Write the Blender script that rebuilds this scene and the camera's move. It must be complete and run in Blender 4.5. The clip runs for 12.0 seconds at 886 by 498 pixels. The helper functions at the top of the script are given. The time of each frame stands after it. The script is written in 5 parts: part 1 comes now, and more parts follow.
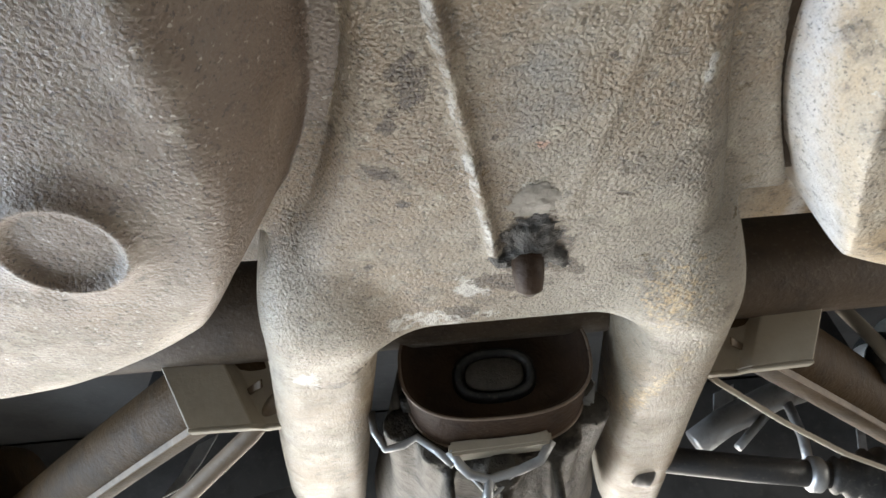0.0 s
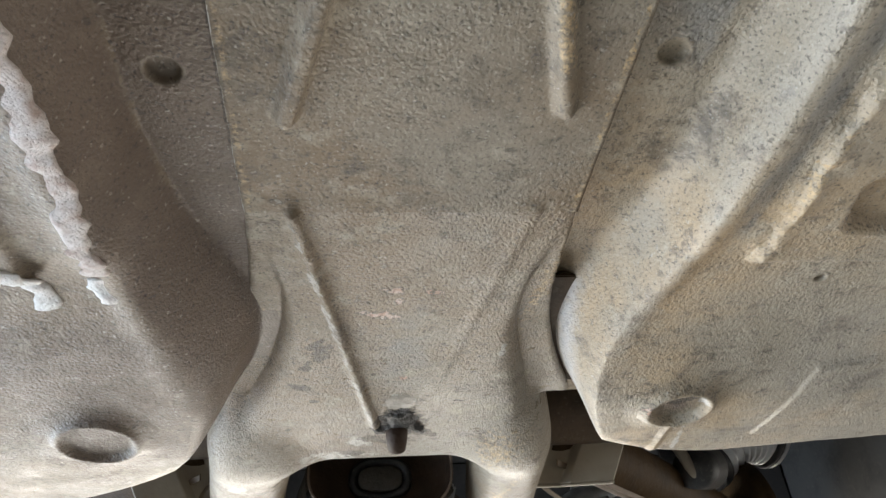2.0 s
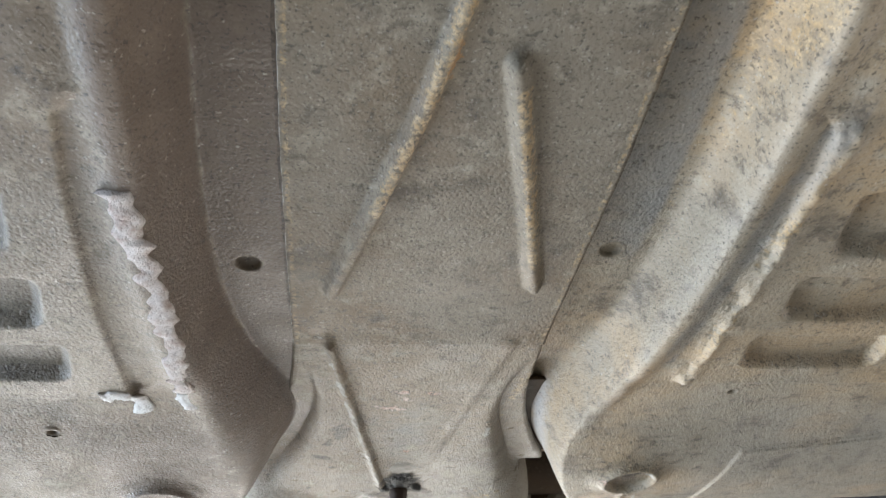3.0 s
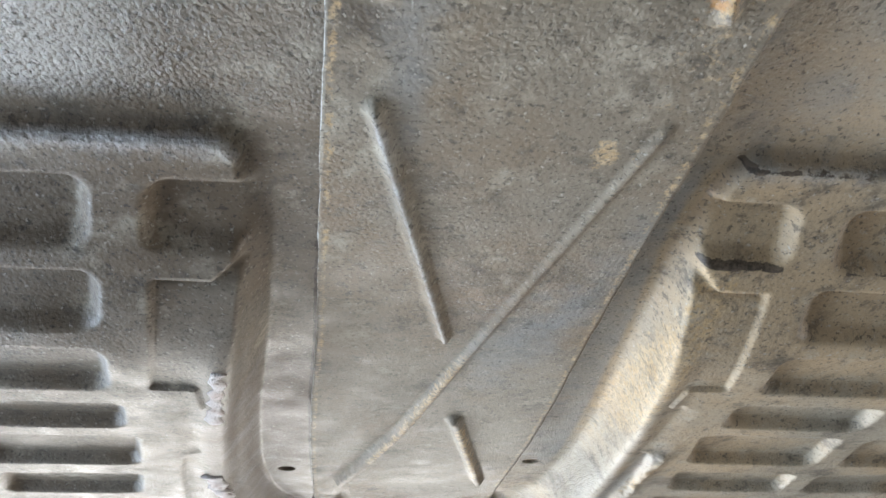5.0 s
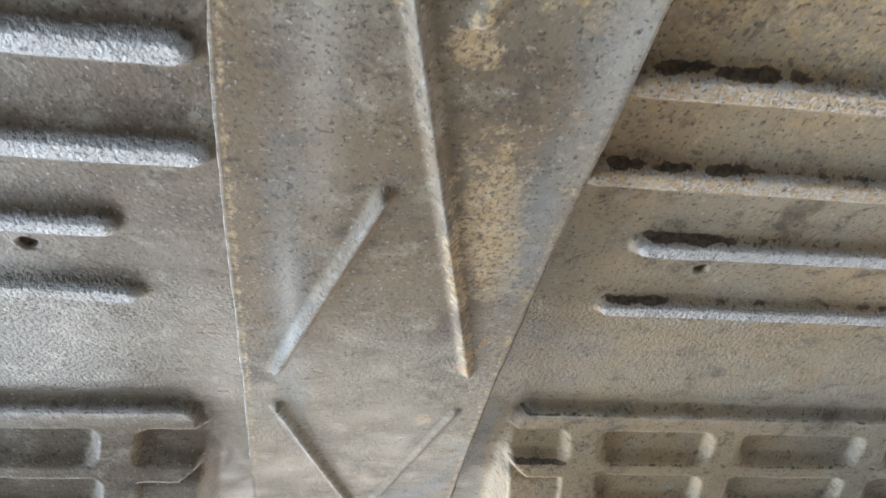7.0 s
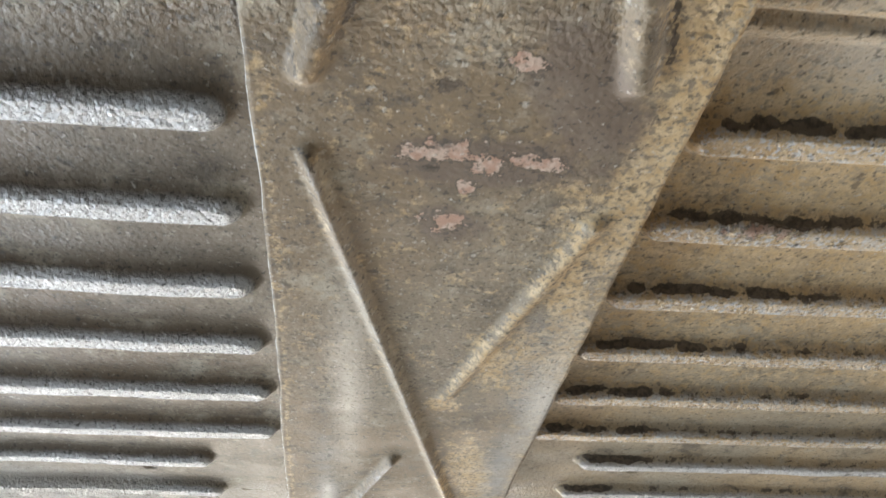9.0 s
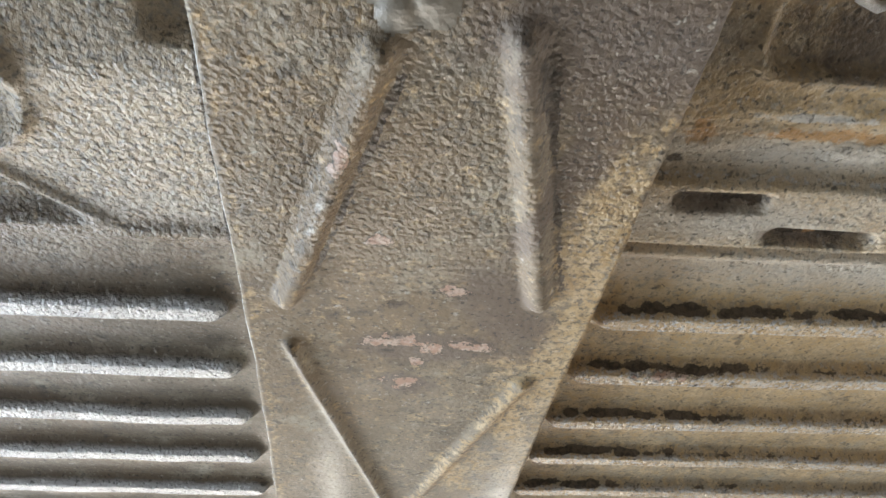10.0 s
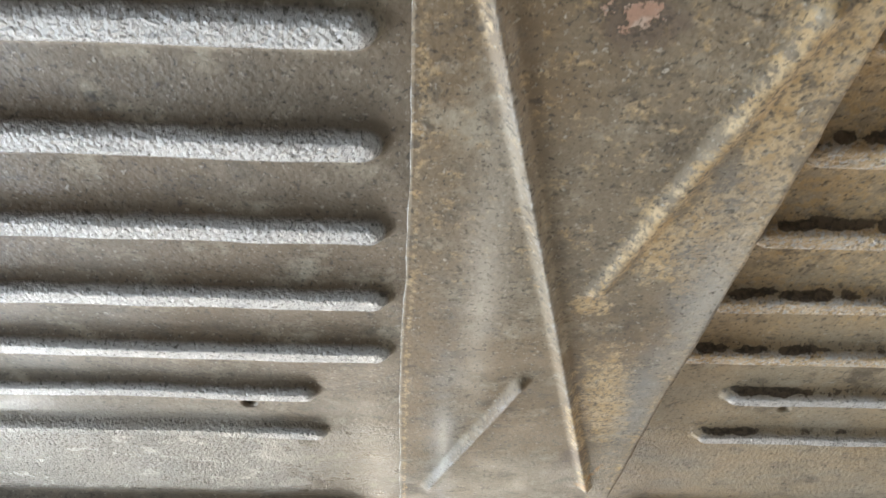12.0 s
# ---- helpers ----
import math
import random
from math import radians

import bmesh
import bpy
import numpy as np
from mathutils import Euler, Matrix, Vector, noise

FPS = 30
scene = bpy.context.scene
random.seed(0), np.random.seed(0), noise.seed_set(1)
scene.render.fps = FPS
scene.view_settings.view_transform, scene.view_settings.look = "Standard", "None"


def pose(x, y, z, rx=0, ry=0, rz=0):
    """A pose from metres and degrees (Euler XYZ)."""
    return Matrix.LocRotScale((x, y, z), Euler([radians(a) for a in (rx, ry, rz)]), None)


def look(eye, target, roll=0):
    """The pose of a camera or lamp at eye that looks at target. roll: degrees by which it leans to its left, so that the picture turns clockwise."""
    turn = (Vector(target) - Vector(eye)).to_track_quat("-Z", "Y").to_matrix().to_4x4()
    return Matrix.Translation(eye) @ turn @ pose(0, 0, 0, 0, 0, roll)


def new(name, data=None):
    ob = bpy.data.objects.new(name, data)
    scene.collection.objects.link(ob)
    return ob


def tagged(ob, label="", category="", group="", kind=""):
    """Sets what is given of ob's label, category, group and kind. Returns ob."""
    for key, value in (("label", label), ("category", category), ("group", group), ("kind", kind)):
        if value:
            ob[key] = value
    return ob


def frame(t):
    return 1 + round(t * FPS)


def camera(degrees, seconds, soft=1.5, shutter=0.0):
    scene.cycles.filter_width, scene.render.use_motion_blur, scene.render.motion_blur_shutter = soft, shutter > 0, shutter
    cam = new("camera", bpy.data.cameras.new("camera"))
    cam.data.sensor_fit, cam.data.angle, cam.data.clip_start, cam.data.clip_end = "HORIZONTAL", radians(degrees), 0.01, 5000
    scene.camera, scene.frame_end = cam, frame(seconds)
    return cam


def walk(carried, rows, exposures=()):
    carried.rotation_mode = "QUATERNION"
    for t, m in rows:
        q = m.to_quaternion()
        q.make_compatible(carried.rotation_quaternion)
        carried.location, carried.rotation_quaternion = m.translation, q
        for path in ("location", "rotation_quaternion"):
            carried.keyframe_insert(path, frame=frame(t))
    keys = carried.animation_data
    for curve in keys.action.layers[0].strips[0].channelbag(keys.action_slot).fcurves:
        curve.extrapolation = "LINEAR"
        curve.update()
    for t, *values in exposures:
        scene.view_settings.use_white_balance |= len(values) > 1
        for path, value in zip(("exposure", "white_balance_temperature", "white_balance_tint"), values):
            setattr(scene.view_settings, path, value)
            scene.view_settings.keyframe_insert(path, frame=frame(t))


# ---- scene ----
cam = camera(61.4, 12.0, shutter=0.12)
PATH = [
    (0, (-0.059, 0.031, 1.509), (0.001, 1.711, 2.592), -6.0),
    (0.5, (-0.038, -0.028, 1.502), (0.128, 1.65, 2.577), -5.9),
    (1, (-0.026, -0.099, 1.509), (0.194, 1.564, 2.597), -5.8),
    (1.5, (-0.026, -0.166, 1.508), (0.215, 1.488, 2.606), -5.5),
    (2, (-0.035, -0.228, 1.501), (0.208, 1.417, 2.613), -5.1),
    (2.5, (-0.052, -0.305, 1.492), (0.194, 1.329, 2.618), -4.5),
    (3, (-0.056, -0.385, 1.492), (0.201, 1.237, 2.633), -4.1),
    (3.2, (-0.05, -0.403, 1.498), (0.206, 1.208, 2.655), -3.8),
    (4.8, (-0.05, -0.69, 1.574), (0.18, 1.023, 2.579), -1.1),
    (5, (-0.058, -0.708, 1.574), (0.164, 0.999, 2.591), -1.0),
    (5.5, (-0.06, -0.743, 1.575), (0.177, 0.944, 2.623), -1.3),
    (6, (-0.043, -0.776, 1.559), (0.218, 0.908, 2.605), -1.5),
    (6.5, (-0.045, -0.858, 1.56), (0.247, 0.796, 2.647), -2.6),
    (7, (-0.024, -0.932, 1.578), (0.253, 0.705, 2.692), -2.4),
    (7.2, (-0.023, -0.958, 1.58), (0.246, 0.675, 2.703), -2.3),
    (8.8, (-0.024, -1.097, 1.594), (0.157, 0.523, 2.753), -0.8),
    (9, (-0.021, -1.117, 1.601), (0.149, 0.494, 2.773), -0.7),
    (9.5, (-0.012, -1.166, 1.609), (0.154, 0.424, 2.81), -0.9),
    (10, (-0.009, -1.202, 1.608), (0.141, 0.378, 2.824), -0.7),
    (10.5, (-0.016, -1.232, 1.609), (0.098, 0.342, 2.837), -0.1),
    (11, (-0.025, -1.194, 1.603), (0.052, 0.392, 2.819), 0.5),
    (11.5, (-0.037, -1.118, 1.597), (-0.01, 0.495, 2.779), 1.5),
    (12, (-0.05, -1.046, 1.588), (-0.039, 0.573, 2.761), 1.2),
]
walk(cam, [(t, look(eye, target, roll)) for t, eye, target, roll in PATH], [(0, 0.12, 6600, 10), (1.5, -0.06, 6650, 10), (3, -0.18, 6400, 10), (5, 0.15, 6200, 10), (7, 0.2, 6350, 10), (9, 0.28, 6850, 10), (10.5, 0.28, 6820, 10), (12, 0.20, 7050, 10)])

# ---- light ----
world = bpy.data.worlds.new("sky")
world.use_nodes = True
scene.world = world
wn = world.node_tree.nodes
sky = wn.new("ShaderNodeTexSky")
sky.sky_type, sky.sun_disc = "NISHITA", False
sky.sun_elevation, sky.sun_rotation = radians(40), radians(-7)
world.node_tree.links.new(sky.outputs[0], wn["Background"].inputs[0])
wn["Background"].inputs[1].default_value = 0.12


def area(name, at, to, w, h, watts, colour):
    lamp = bpy.data.lights.new(name, "AREA")
    lamp.shape, lamp.size, lamp.size_y, lamp.energy, lamp.color = "RECTANGLE", w, h, watts, colour
    ob = new(name, lamp)
    ob.matrix_world = look(at, to)
    return ob


# daylight in the openings of the workshop; the one on the right is an added fill
area("daylight_rear_door", (-0.85, 3.1, 1.3), (-0.2, 0.0, 1.5), 4.1, 2.4, 215, (1.0, 0.95, 0.87))
area("daylight_side_door", (-2.75, 0.6, 0.98), (0.0, -0.2, 1.6), 3.8, 1.85, 225, (0.70, 0.84, 1.0))
area("fill_far_side", (3.9, 0.4, 1.3), (0.0, -0.5, 1.6), 2.8, 1.8, 95, (1.0, 0.95, 0.87))
sun = bpy.data.lights.new("sun", "SUN")
sun.energy, sun.angle, sun.color = 3.0, radians(0.6), (1.0, 0.95, 0.88)
new("sun", sun).matrix_world = look((-1.0, 8.0, 6.9), (0, 0, 0))
scene.view_settings.exposure = 0.0

# ---- materials ----


def noise_tex(nt, vec, scale, detail=4.0, rough=0.55, distort=0.0):
    node = nt.nodes.new("ShaderNodeTexNoise")
    node.inputs["Scale"].default_value, node.inputs["Detail"].default_value = scale, detail
    node.inputs["Roughness"].default_value, node.inputs["Distortion"].default_value = rough, distort
    nt.links.new(vec, node.inputs["Vector"])
    return node.outputs[0]


def mapped(nt, low, high, value):
    node = nt.nodes.new("ShaderNodeMapRange")
    node.interpolation_type = "SMOOTHSTEP"
    node.inputs[1].default_value, node.inputs[2].default_value = low, high
    nt.links.new(value, node.inputs[0])
    return node.outputs[0]


def calc(nt, op, a, b):
    node = nt.nodes.new("ShaderNodeMath")
    node.operation, node.use_clamp = op, op in ("MULTIPLY", "ADD", "SUBTRACT")
    for k, v in ((0, a), (1, b)):
        if isinstance(v, (int, float)):
            node.inputs[k].default_value = v
        else:
            nt.links.new(v, node.inputs[k])
    return node.outputs[0]


def mix(nt, fac, a, b):
    node = nt.nodes.new("ShaderNodeMix")
    node.data_type = "RGBA"
    for k, v in ((0, fac), (6, a), (7, b)):
        if isinstance(v, (int, float)):
            node.inputs[k].default_value = v
        elif isinstance(v, tuple):
            node.inputs[k].default_value = (*v, 1)
        else:
            nt.links.new(v, node.inputs[k])
    return node.outputs[2]


def start(name):
    mat = bpy.data.materials.new(name)
    mat.use_nodes = True
    nt = mat.node_tree
    co = nt.nodes.new("ShaderNodeTexCoord").outputs["Object"]
    return mat, nt, nt.nodes["Principled BSDF"], co


def set_bump(nt, bsdf, heights):
    """heights: (value, strength, distance) from coarse to fine."""
    last = None
    for value, strength, distance in heights:
        node = nt.nodes.new("ShaderNodeBump")
        node.inputs["Strength"].default_value, node.inputs["Distance"].default_value = strength, distance
        nt.links.new(value, node.inputs["Height"])
        if last:
            nt.links.new(last, node.inputs["Normal"])
        last = node.outputs[0]
    nt.links.new(last, bsdf.inputs["Normal"])


def undercoat(name, grey=(0.285, 0.25, 0.195), brown=(0.25, 0.178, 0.108), grain=1.0, dull=0.44):
    """Sprayed, pebbled underbody coating, dusty from the road, muddy, oily and chipped, with painted glare and shade,
    whose places the mesh holds.
    """
    mat, nt, bsdf, co = start(name)

    def held(attr, low, high, wobble, scale):
        node = nt.nodes.new("ShaderNodeAttribute")
        node.attribute_name = attr
        n = nt.nodes.new("ShaderNodeMath")
        n.operation = "MULTIPLY_ADD"
        nt.links.new(noise_tex(nt, co, scale, 5, 0.68), n.inputs[0])
        n.inputs[1].default_value, n.inputs[2].default_value = wobble, -0.5 * wobble
        a = nt.nodes.new("ShaderNodeMath")
        a.operation = "ADD"
        nt.links.new(node.outputs["Fac"], a.inputs[0])
        nt.links.new(n.outputs[0], a.inputs[1])
        return mapped(nt, low, high, a.outputs[0])

    big = noise_tex(nt, co, 6.5, 5, 0.62)
    mid = noise_tex(nt, co, 42, 6, 0.68)
    tiny = noise_tex(nt, co, 850, 3, 0.6)
    lumps = nt.nodes.new("ShaderNodeTexVoronoi")
    lumps.feature = "F1"
    lumps.inputs["Scale"].default_value = 430
    nt.links.new(co, lumps.inputs["Vector"])
    sep = nt.nodes.new("ShaderNodeSeparateXYZ")
    nt.links.new(co, sep.inputs[0])
    front = mapped(nt, -0.55, -0.85, sep.outputs[1])
    col = mix(nt, calc(nt, "ADD", mapped(nt, 0.40, 0.66, big), calc(nt, "MULTIPLY", front, 0.45)), grey, brown)
    col = mix(nt, calc(nt, "MULTIPLY", mapped(nt, 0.50, 0.72, mid), 0.85), col, (0.44, 0.385, 0.30))
    col = mix(nt, calc(nt, "MULTIPLY", mapped(nt, 0.53, 0.70, noise_tex(nt, co, 19, 6, 0.72, 0.2)), 0.85), col, (0.085, 0.066, 0.046))
    col = mix(nt, calc(nt, "MULTIPLY", mapped(nt, 0.54, 0.64, noise_tex(nt, co, 75, 6, 0.75, 0.2)), 0.6), col, (0.09, 0.073, 0.055))
    # worn bead tops, with cool side light painted into their pale colour
    worn_lit_crest = held("worn_lit_crest", 0.3, 0.75, 0.5, 90)
    col = mix(nt, calc(nt, "MULTIPLY", worn_lit_crest, 0.80), col, (0.62, 0.63, 0.65))
    mud = calc(nt, "MULTIPLY", held("mud", 0.42, 0.70, 1.3, 190), mapped(nt, 0.36, 0.52, noise_tex(nt, co, 420, 3, 0.6)))
    col = mix(nt, calc(nt, "MULTIPLY", mud, 0.88), col, mix(nt, mapped(nt, 0.35, 0.65, noise_tex(nt, co, 120, 4, 0.6)), (0.50, 0.335, 0.16), (0.62, 0.465, 0.28)))
    slate = held("slate", 0.3, 0.8, 0.7, 40)
    col = mix(nt, calc(nt, "MULTIPLY", slate, 0.7), col, (0.22, 0.235, 0.245))
    # pale dusty coat that also paints glare and side light
    dust_sheen = held("dust_sheen", 0.15, 0.95, 0.3, 60)
    col = mix(nt, calc(nt, "MULTIPLY", dust_sheen, 0.9), col, (0.52, 0.485, 0.43))
    pale = held("pale", 0.46, 0.58, 0.8, 70)
    col = mix(nt, calc(nt, "MULTIPLY", pale, 0.85), col, (0.60, 0.58, 0.54))
    # brown stains, also used to paint shade on the left pan
    stain_shade = held("stain_shade", 0.34, 0.72, 1.1, 70)
    col = mix(nt, calc(nt, "MULTIPLY", stain_shade, 0.8), col, mix(nt, mid, (0.10, 0.07, 0.052), (0.17, 0.12, 0.09)))
    pink = held("pink", 0.60, 0.63, 2.2, 150)
    chipped = held("pink", 0.42, 0.52, 2.2, 150)
    col = mix(nt, calc(nt, "MULTIPLY", chipped, 0.65), col, (0.085, 0.066, 0.05))
    col = mix(nt, pink, col, mix(nt, mapped(nt, 0.4, 0.6, noise_tex(nt, co, 160, 3, 0.6)), (0.42, 0.25, 0.18), (0.52, 0.385, 0.31)))
    ochre = held("ochre", 0.42, 0.62, 1.2, 160)
    col = mix(nt, calc(nt, "MULTIPLY", ochre, 0.85), col, mix(nt, mid, (0.30, 0.13, 0.035), (0.56, 0.31, 0.10)))
    specks = calc(nt, "MULTIPLY", mapped(nt, 0.61, 0.70, noise_tex(nt, co, 430, 3, 0.6)), calc(nt, "SUBTRACT", 1.0, stain_shade))
    col = mix(nt, calc(nt, "MULTIPLY", specks, 0.4), col, (0.52, 0.48, 0.41))
    pits = mapped(nt, 0.585, 0.66, noise_tex(nt, co, 480, 3, 0.55, 0.2))
    col = mix(nt, calc(nt, "MULTIPLY", pits, 0.66), col, (0.04, 0.034, 0.028))
    craters = mapped(nt, 0.63, 0.71, noise_tex(nt, co, 170, 3, 0.55, 0.3))
    col = mix(nt, calc(nt, "MULTIPLY", craters, 0.6), col, (0.05, 0.042, 0.034))
    flecks = mapped(nt, 0.64, 0.72, noise_tex(nt, co, 300, 3, 0.55, 0.0))
    col = mix(nt, calc(nt, "MULTIPLY", flecks, 0.5), col, (0.55, 0.51, 0.44))
    col = mix(nt, calc(nt, "MULTIPLY", mapped(nt, 0.5, 0.3, tiny), 0.28), col, (0.10, 0.085, 0.065))
    # dark oily grime, also used to paint shade beside beads and in gaps
    oil_shade = held("oil_shade", 0.46, 0.56, 1.5, 150)
    col = mix(nt, calc(nt, "MULTIPLY", oil_shade, 0.94), col, mix(nt, mapped(nt, 0.4, 0.6, noise_tex(nt, co, 300, 3, 0.6)), (0.035, 0.025, 0.017), (0.11, 0.08, 0.055)))
    nt.links.new(col, bsdf.inputs["Base Color"])
    rough = nt.nodes.new("ShaderNodeMapRange")
    rough.inputs[1].default_value, rough.inputs[2].default_value = 0.35, 0.65
    rough.inputs[3].default_value, rough.inputs[4].default_value = dull, dull + 0.26
    nt.links.new(mid, rough.inputs[0])
    peb = nt.nodes.new("ShaderNodeAttribute")
    peb.attribute_name = "pebble"
    thick = calc(nt, "MAXIMUM", calc(nt, "MULTIPLY", worn_lit_crest, 0.5), peb.outputs["Fac"])
    worn = calc(nt, "MAXIMUM", calc(nt, "MAXIMUM", worn_lit_crest, peb.outputs["Fac"]), dust_sheen)
    nt.links.new(calc(nt, "SUBTRACT", rough.outputs[0], calc(nt, "MULTIPLY", worn, 0.29)), bsdf.inputs["Roughness"])
    bsdf.inputs["Specular IOR Level"].default_value = 0.5
    amp = nt.nodes.new("ShaderNodeMapRange")
    amp.inputs[3].default_value, amp.inputs[4].default_value = 0.14, 0.86
    nt.links.new(thick, amp.inputs[0])
    wild = nt.nodes.new("ShaderNodeMapRange")
    wild.inputs[1].default_value, wild.inputs[2].default_value = 0.35, 0.65
    wild.inputs[3].default_value, wild.inputs[4].default_value = 0.6, 1.5
    nt.links.new(noise_tex(nt, co, 9, 3, 0.5), wild.inputs[0])

    def scaled(value):
        node = nt.nodes.new("ShaderNodeMath")
        node.operation = "MULTIPLY"
        nt.links.new(value, node.inputs[0])
        nt.links.new(both, node.inputs[1])
        return node.outputs[0]

    prod = nt.nodes.new("ShaderNodeMath")
    prod.operation = "MULTIPLY"
    nt.links.new(amp.outputs[0], prod.inputs[0])
    nt.links.new(wild.outputs[0], prod.inputs[1])
    both = prod.outputs[0]
    domes = nt.nodes.new("ShaderNodeMath")
    domes.operation = "SUBTRACT"
    domes.inputs[0].default_value = 1.0
    nt.links.new(lumps.outputs["Distance"], domes.inputs[1])
    hollow = mapped(nt, 0.60, 0.70, noise_tex(nt, co, 260, 3, 0.55))
    set_bump(nt, bsdf, [(mid, 0.25 * grain, 0.002), (scaled(domes.outputs[0]), 0.65 * grain, 0.0015), (scaled(noise_tex(nt, co, 520, 3, 0.6)), 1.0 * grain, 0.0018), (scaled(calc(nt, "SUBTRACT", 1.0, hollow)), 0.7 * grain, 0.0010), (scaled(tiny), 0.9 * grain, 0.0009), (calc(nt, "SUBTRACT", flecks, craters), 0.4, 0.0005)])
    return mat


def plain(name, colour, rough=0.6, metal=0.0, wear=(0.1, 0.09, 0.08), scale=25.0, amount=0.6, grain=0.3, dust_sheen=0.2, gloss=0.5):
    """Painted, cast or rubber surface with dirt at two scales."""
    mat, nt, bsdf, co = start(name)
    n = noise_tex(nt, co, scale, 6, 0.65)
    f = noise_tex(nt, co, scale * 9, 3, 0.6)
    col = mix(nt, calc(nt, "MULTIPLY", mapped(nt, 0.42, 0.68, n), amount), colour, wear)
    col = mix(nt, calc(nt, "MULTIPLY", mapped(nt, 0.55, 0.75, f), dust_sheen), col, (0.3, 0.27, 0.22))
    nt.links.new(col, bsdf.inputs["Base Color"])
    bsdf.inputs["Roughness"].default_value, bsdf.inputs["Metallic"].default_value = rough, metal
    bsdf.inputs["Specular IOR Level"].default_value = gloss
    set_bump(nt, bsdf, [(n, grain, 0.003), (f, grain, 0.001)])
    return mat


MAT_PAN_L = undercoat("undercoat_left_pan", (0.20, 0.17, 0.133), (0.178, 0.13, 0.085), 1.05, 0.38)
MAT_PAN_R = undercoat("undercoat_right_pan", (0.325, 0.28, 0.212), (0.43, 0.315, 0.19), 1.05, 0.46)
MAT_PLATE = undercoat("undercoat_plate", (0.235, 0.20, 0.15), (0.205, 0.144, 0.084), 0.75, 0.54)
MAT_FORK = undercoat("undercoat_fork", (0.295, 0.256, 0.20), (0.235, 0.172, 0.108), 1.1, 0.46)
MAT_HEAD = undercoat("undercoat_frame_head", (0.075, 0.076, 0.066), (0.085, 0.065, 0.043), 1.1)
MAT_TUBE = plain("dusty_black_tube", (0.055, 0.036, 0.021), 0.7, wear=(0.02, 0.014, 0.009), dust_sheen=0.1, grain=0.6, gloss=0.2)
MAT_ARM = plain("brown_dusty_arm", (0.052, 0.029, 0.010), 0.65, wear=(0.018, 0.011, 0.005), dust_sheen=0.05, grain=0.9, gloss=0.2)
MAT_BRACKET = plain("dusty_bracket", (0.33, 0.285, 0.22), 0.65, wear=(0.26, 0.22, 0.17))
MAT_RUBBER = plain("brown_rubber", (0.045, 0.025, 0.014), 0.6, wear=(0.016, 0.010, 0.007), dust_sheen=0.04, grain=0.8, gloss=0.25)
MAT_ALLOY = plain("cast_alloy", (0.07, 0.06, 0.048), 0.6, 0.2, wear=(0.014, 0.012, 0.01), scale=32.0, amount=1.0, grain=1.5, dust_sheen=0.1, gloss=0.3)
MAT_DARK = plain("dark_body", (0.075, 0.073, 0.072), 0.6, wear=(0.03, 0.029, 0.028), scale=14.0, dust_sheen=0.1)
MAT_CONCRETE = plain("workshop_concrete", (0.18, 0.175, 0.165), 0.8, scale=3.0, wear=(0.13, 0.125, 0.115))
MAT_WALL = plain("workshop_wall", (0.12, 0.117, 0.11), 0.85, scale=2.0, wear=(0.14, 0.135, 0.125))

# ---- mesh helpers ----


def smooth(a, b, v):
    u = np.clip((v - a) / (b - a), 0, 1)
    return u * u * (3 - 2 * u)


def seg(X, Y, x0, y0, x1, y1):
    """Distance to a stretch of line, in plan."""
    dx, dy = x1 - x0, y1 - y0
    u = np.clip(((X - x0) * dx + (Y - y0) * dy) / (dx * dx + dy * dy), 0, 1)
    return np.hypot(X - x0 - u * dx, Y - y0 - u * dy)


def bead(d, half, height, soft=0.007):
    """A pressed bead: its height at distance d from its middle line."""
    return height * smooth(0, 1, (half + soft / 2 - d) / soft)


def lumpy(X, Y, cell, seed=0, octaves=3):
    """Smooth random field in plan, about -1 to 1."""
    total, gain = np.zeros_like(X, dtype=float), 0.0
    for o in range(octaves):
        f, a = 2.0 ** o / cell, 0.5 ** o
        gx, gy = X * f + 100 + 17 * o, Y * f + 100 + 31 * o
        ix, iy = np.floor(gx).astype(int), np.floor(gy).astype(int)
        fx, fy = smooth(0, 1, gx - ix), smooth(0, 1, gy - iy)

        def h(i, j):
            v = np.sin(i * 127.1 + j * 311.7 + seed * 74.7) * 43758.5453
            return 2 * (v - np.floor(v)) - 1

        total += a * ((h(ix, iy) * (1 - fx) + h(ix + 1, iy) * fx) * (1 - fy) + (h(ix, iy + 1) * (1 - fx) + h(ix + 1, iy + 1) * fx) * fy)
        gain += a
    return total / gain


def spots(X, Y, places):
    """Soft blots: (x, y, half length, half width, turn in degrees); about 1 in the middle, 0.5 at the rim."""
    out = np.zeros_like(X, dtype=float)
    for x, y, a, b, deg in places:
        c, s = math.cos(radians(deg)), math.sin(radians(deg))
        u, v = ((X - x) * c + (Y - y) * s) / a, (-(X - x) * s + (Y - y) * c) / b
        out = np.maximum(out, 1 - 0.5 * np.hypot(u, v))
    return np.clip(out, 0, 1)


def hold(ob, **masks):
    """Store stain and painted light masks on the mesh's points."""
    for key, values in masks.items():
        ob.data.attributes.new(key, "FLOAT", "POINT").data.foreach_set("value", np.asarray(values, dtype=np.float32).ravel())
    return ob


def mesh_ob(name, verts, faces, material, parent=None, label="", shade=True):
    me = bpy.data.meshes.new(name)
    me.from_pydata(verts, [], faces)
    me.update()
    if shade:
        me.shade_smooth()
    me.materials.append(material)
    ob = new(name, me)
    ob.parent = parent
    if label:
        ob["label"] = label
    return ob


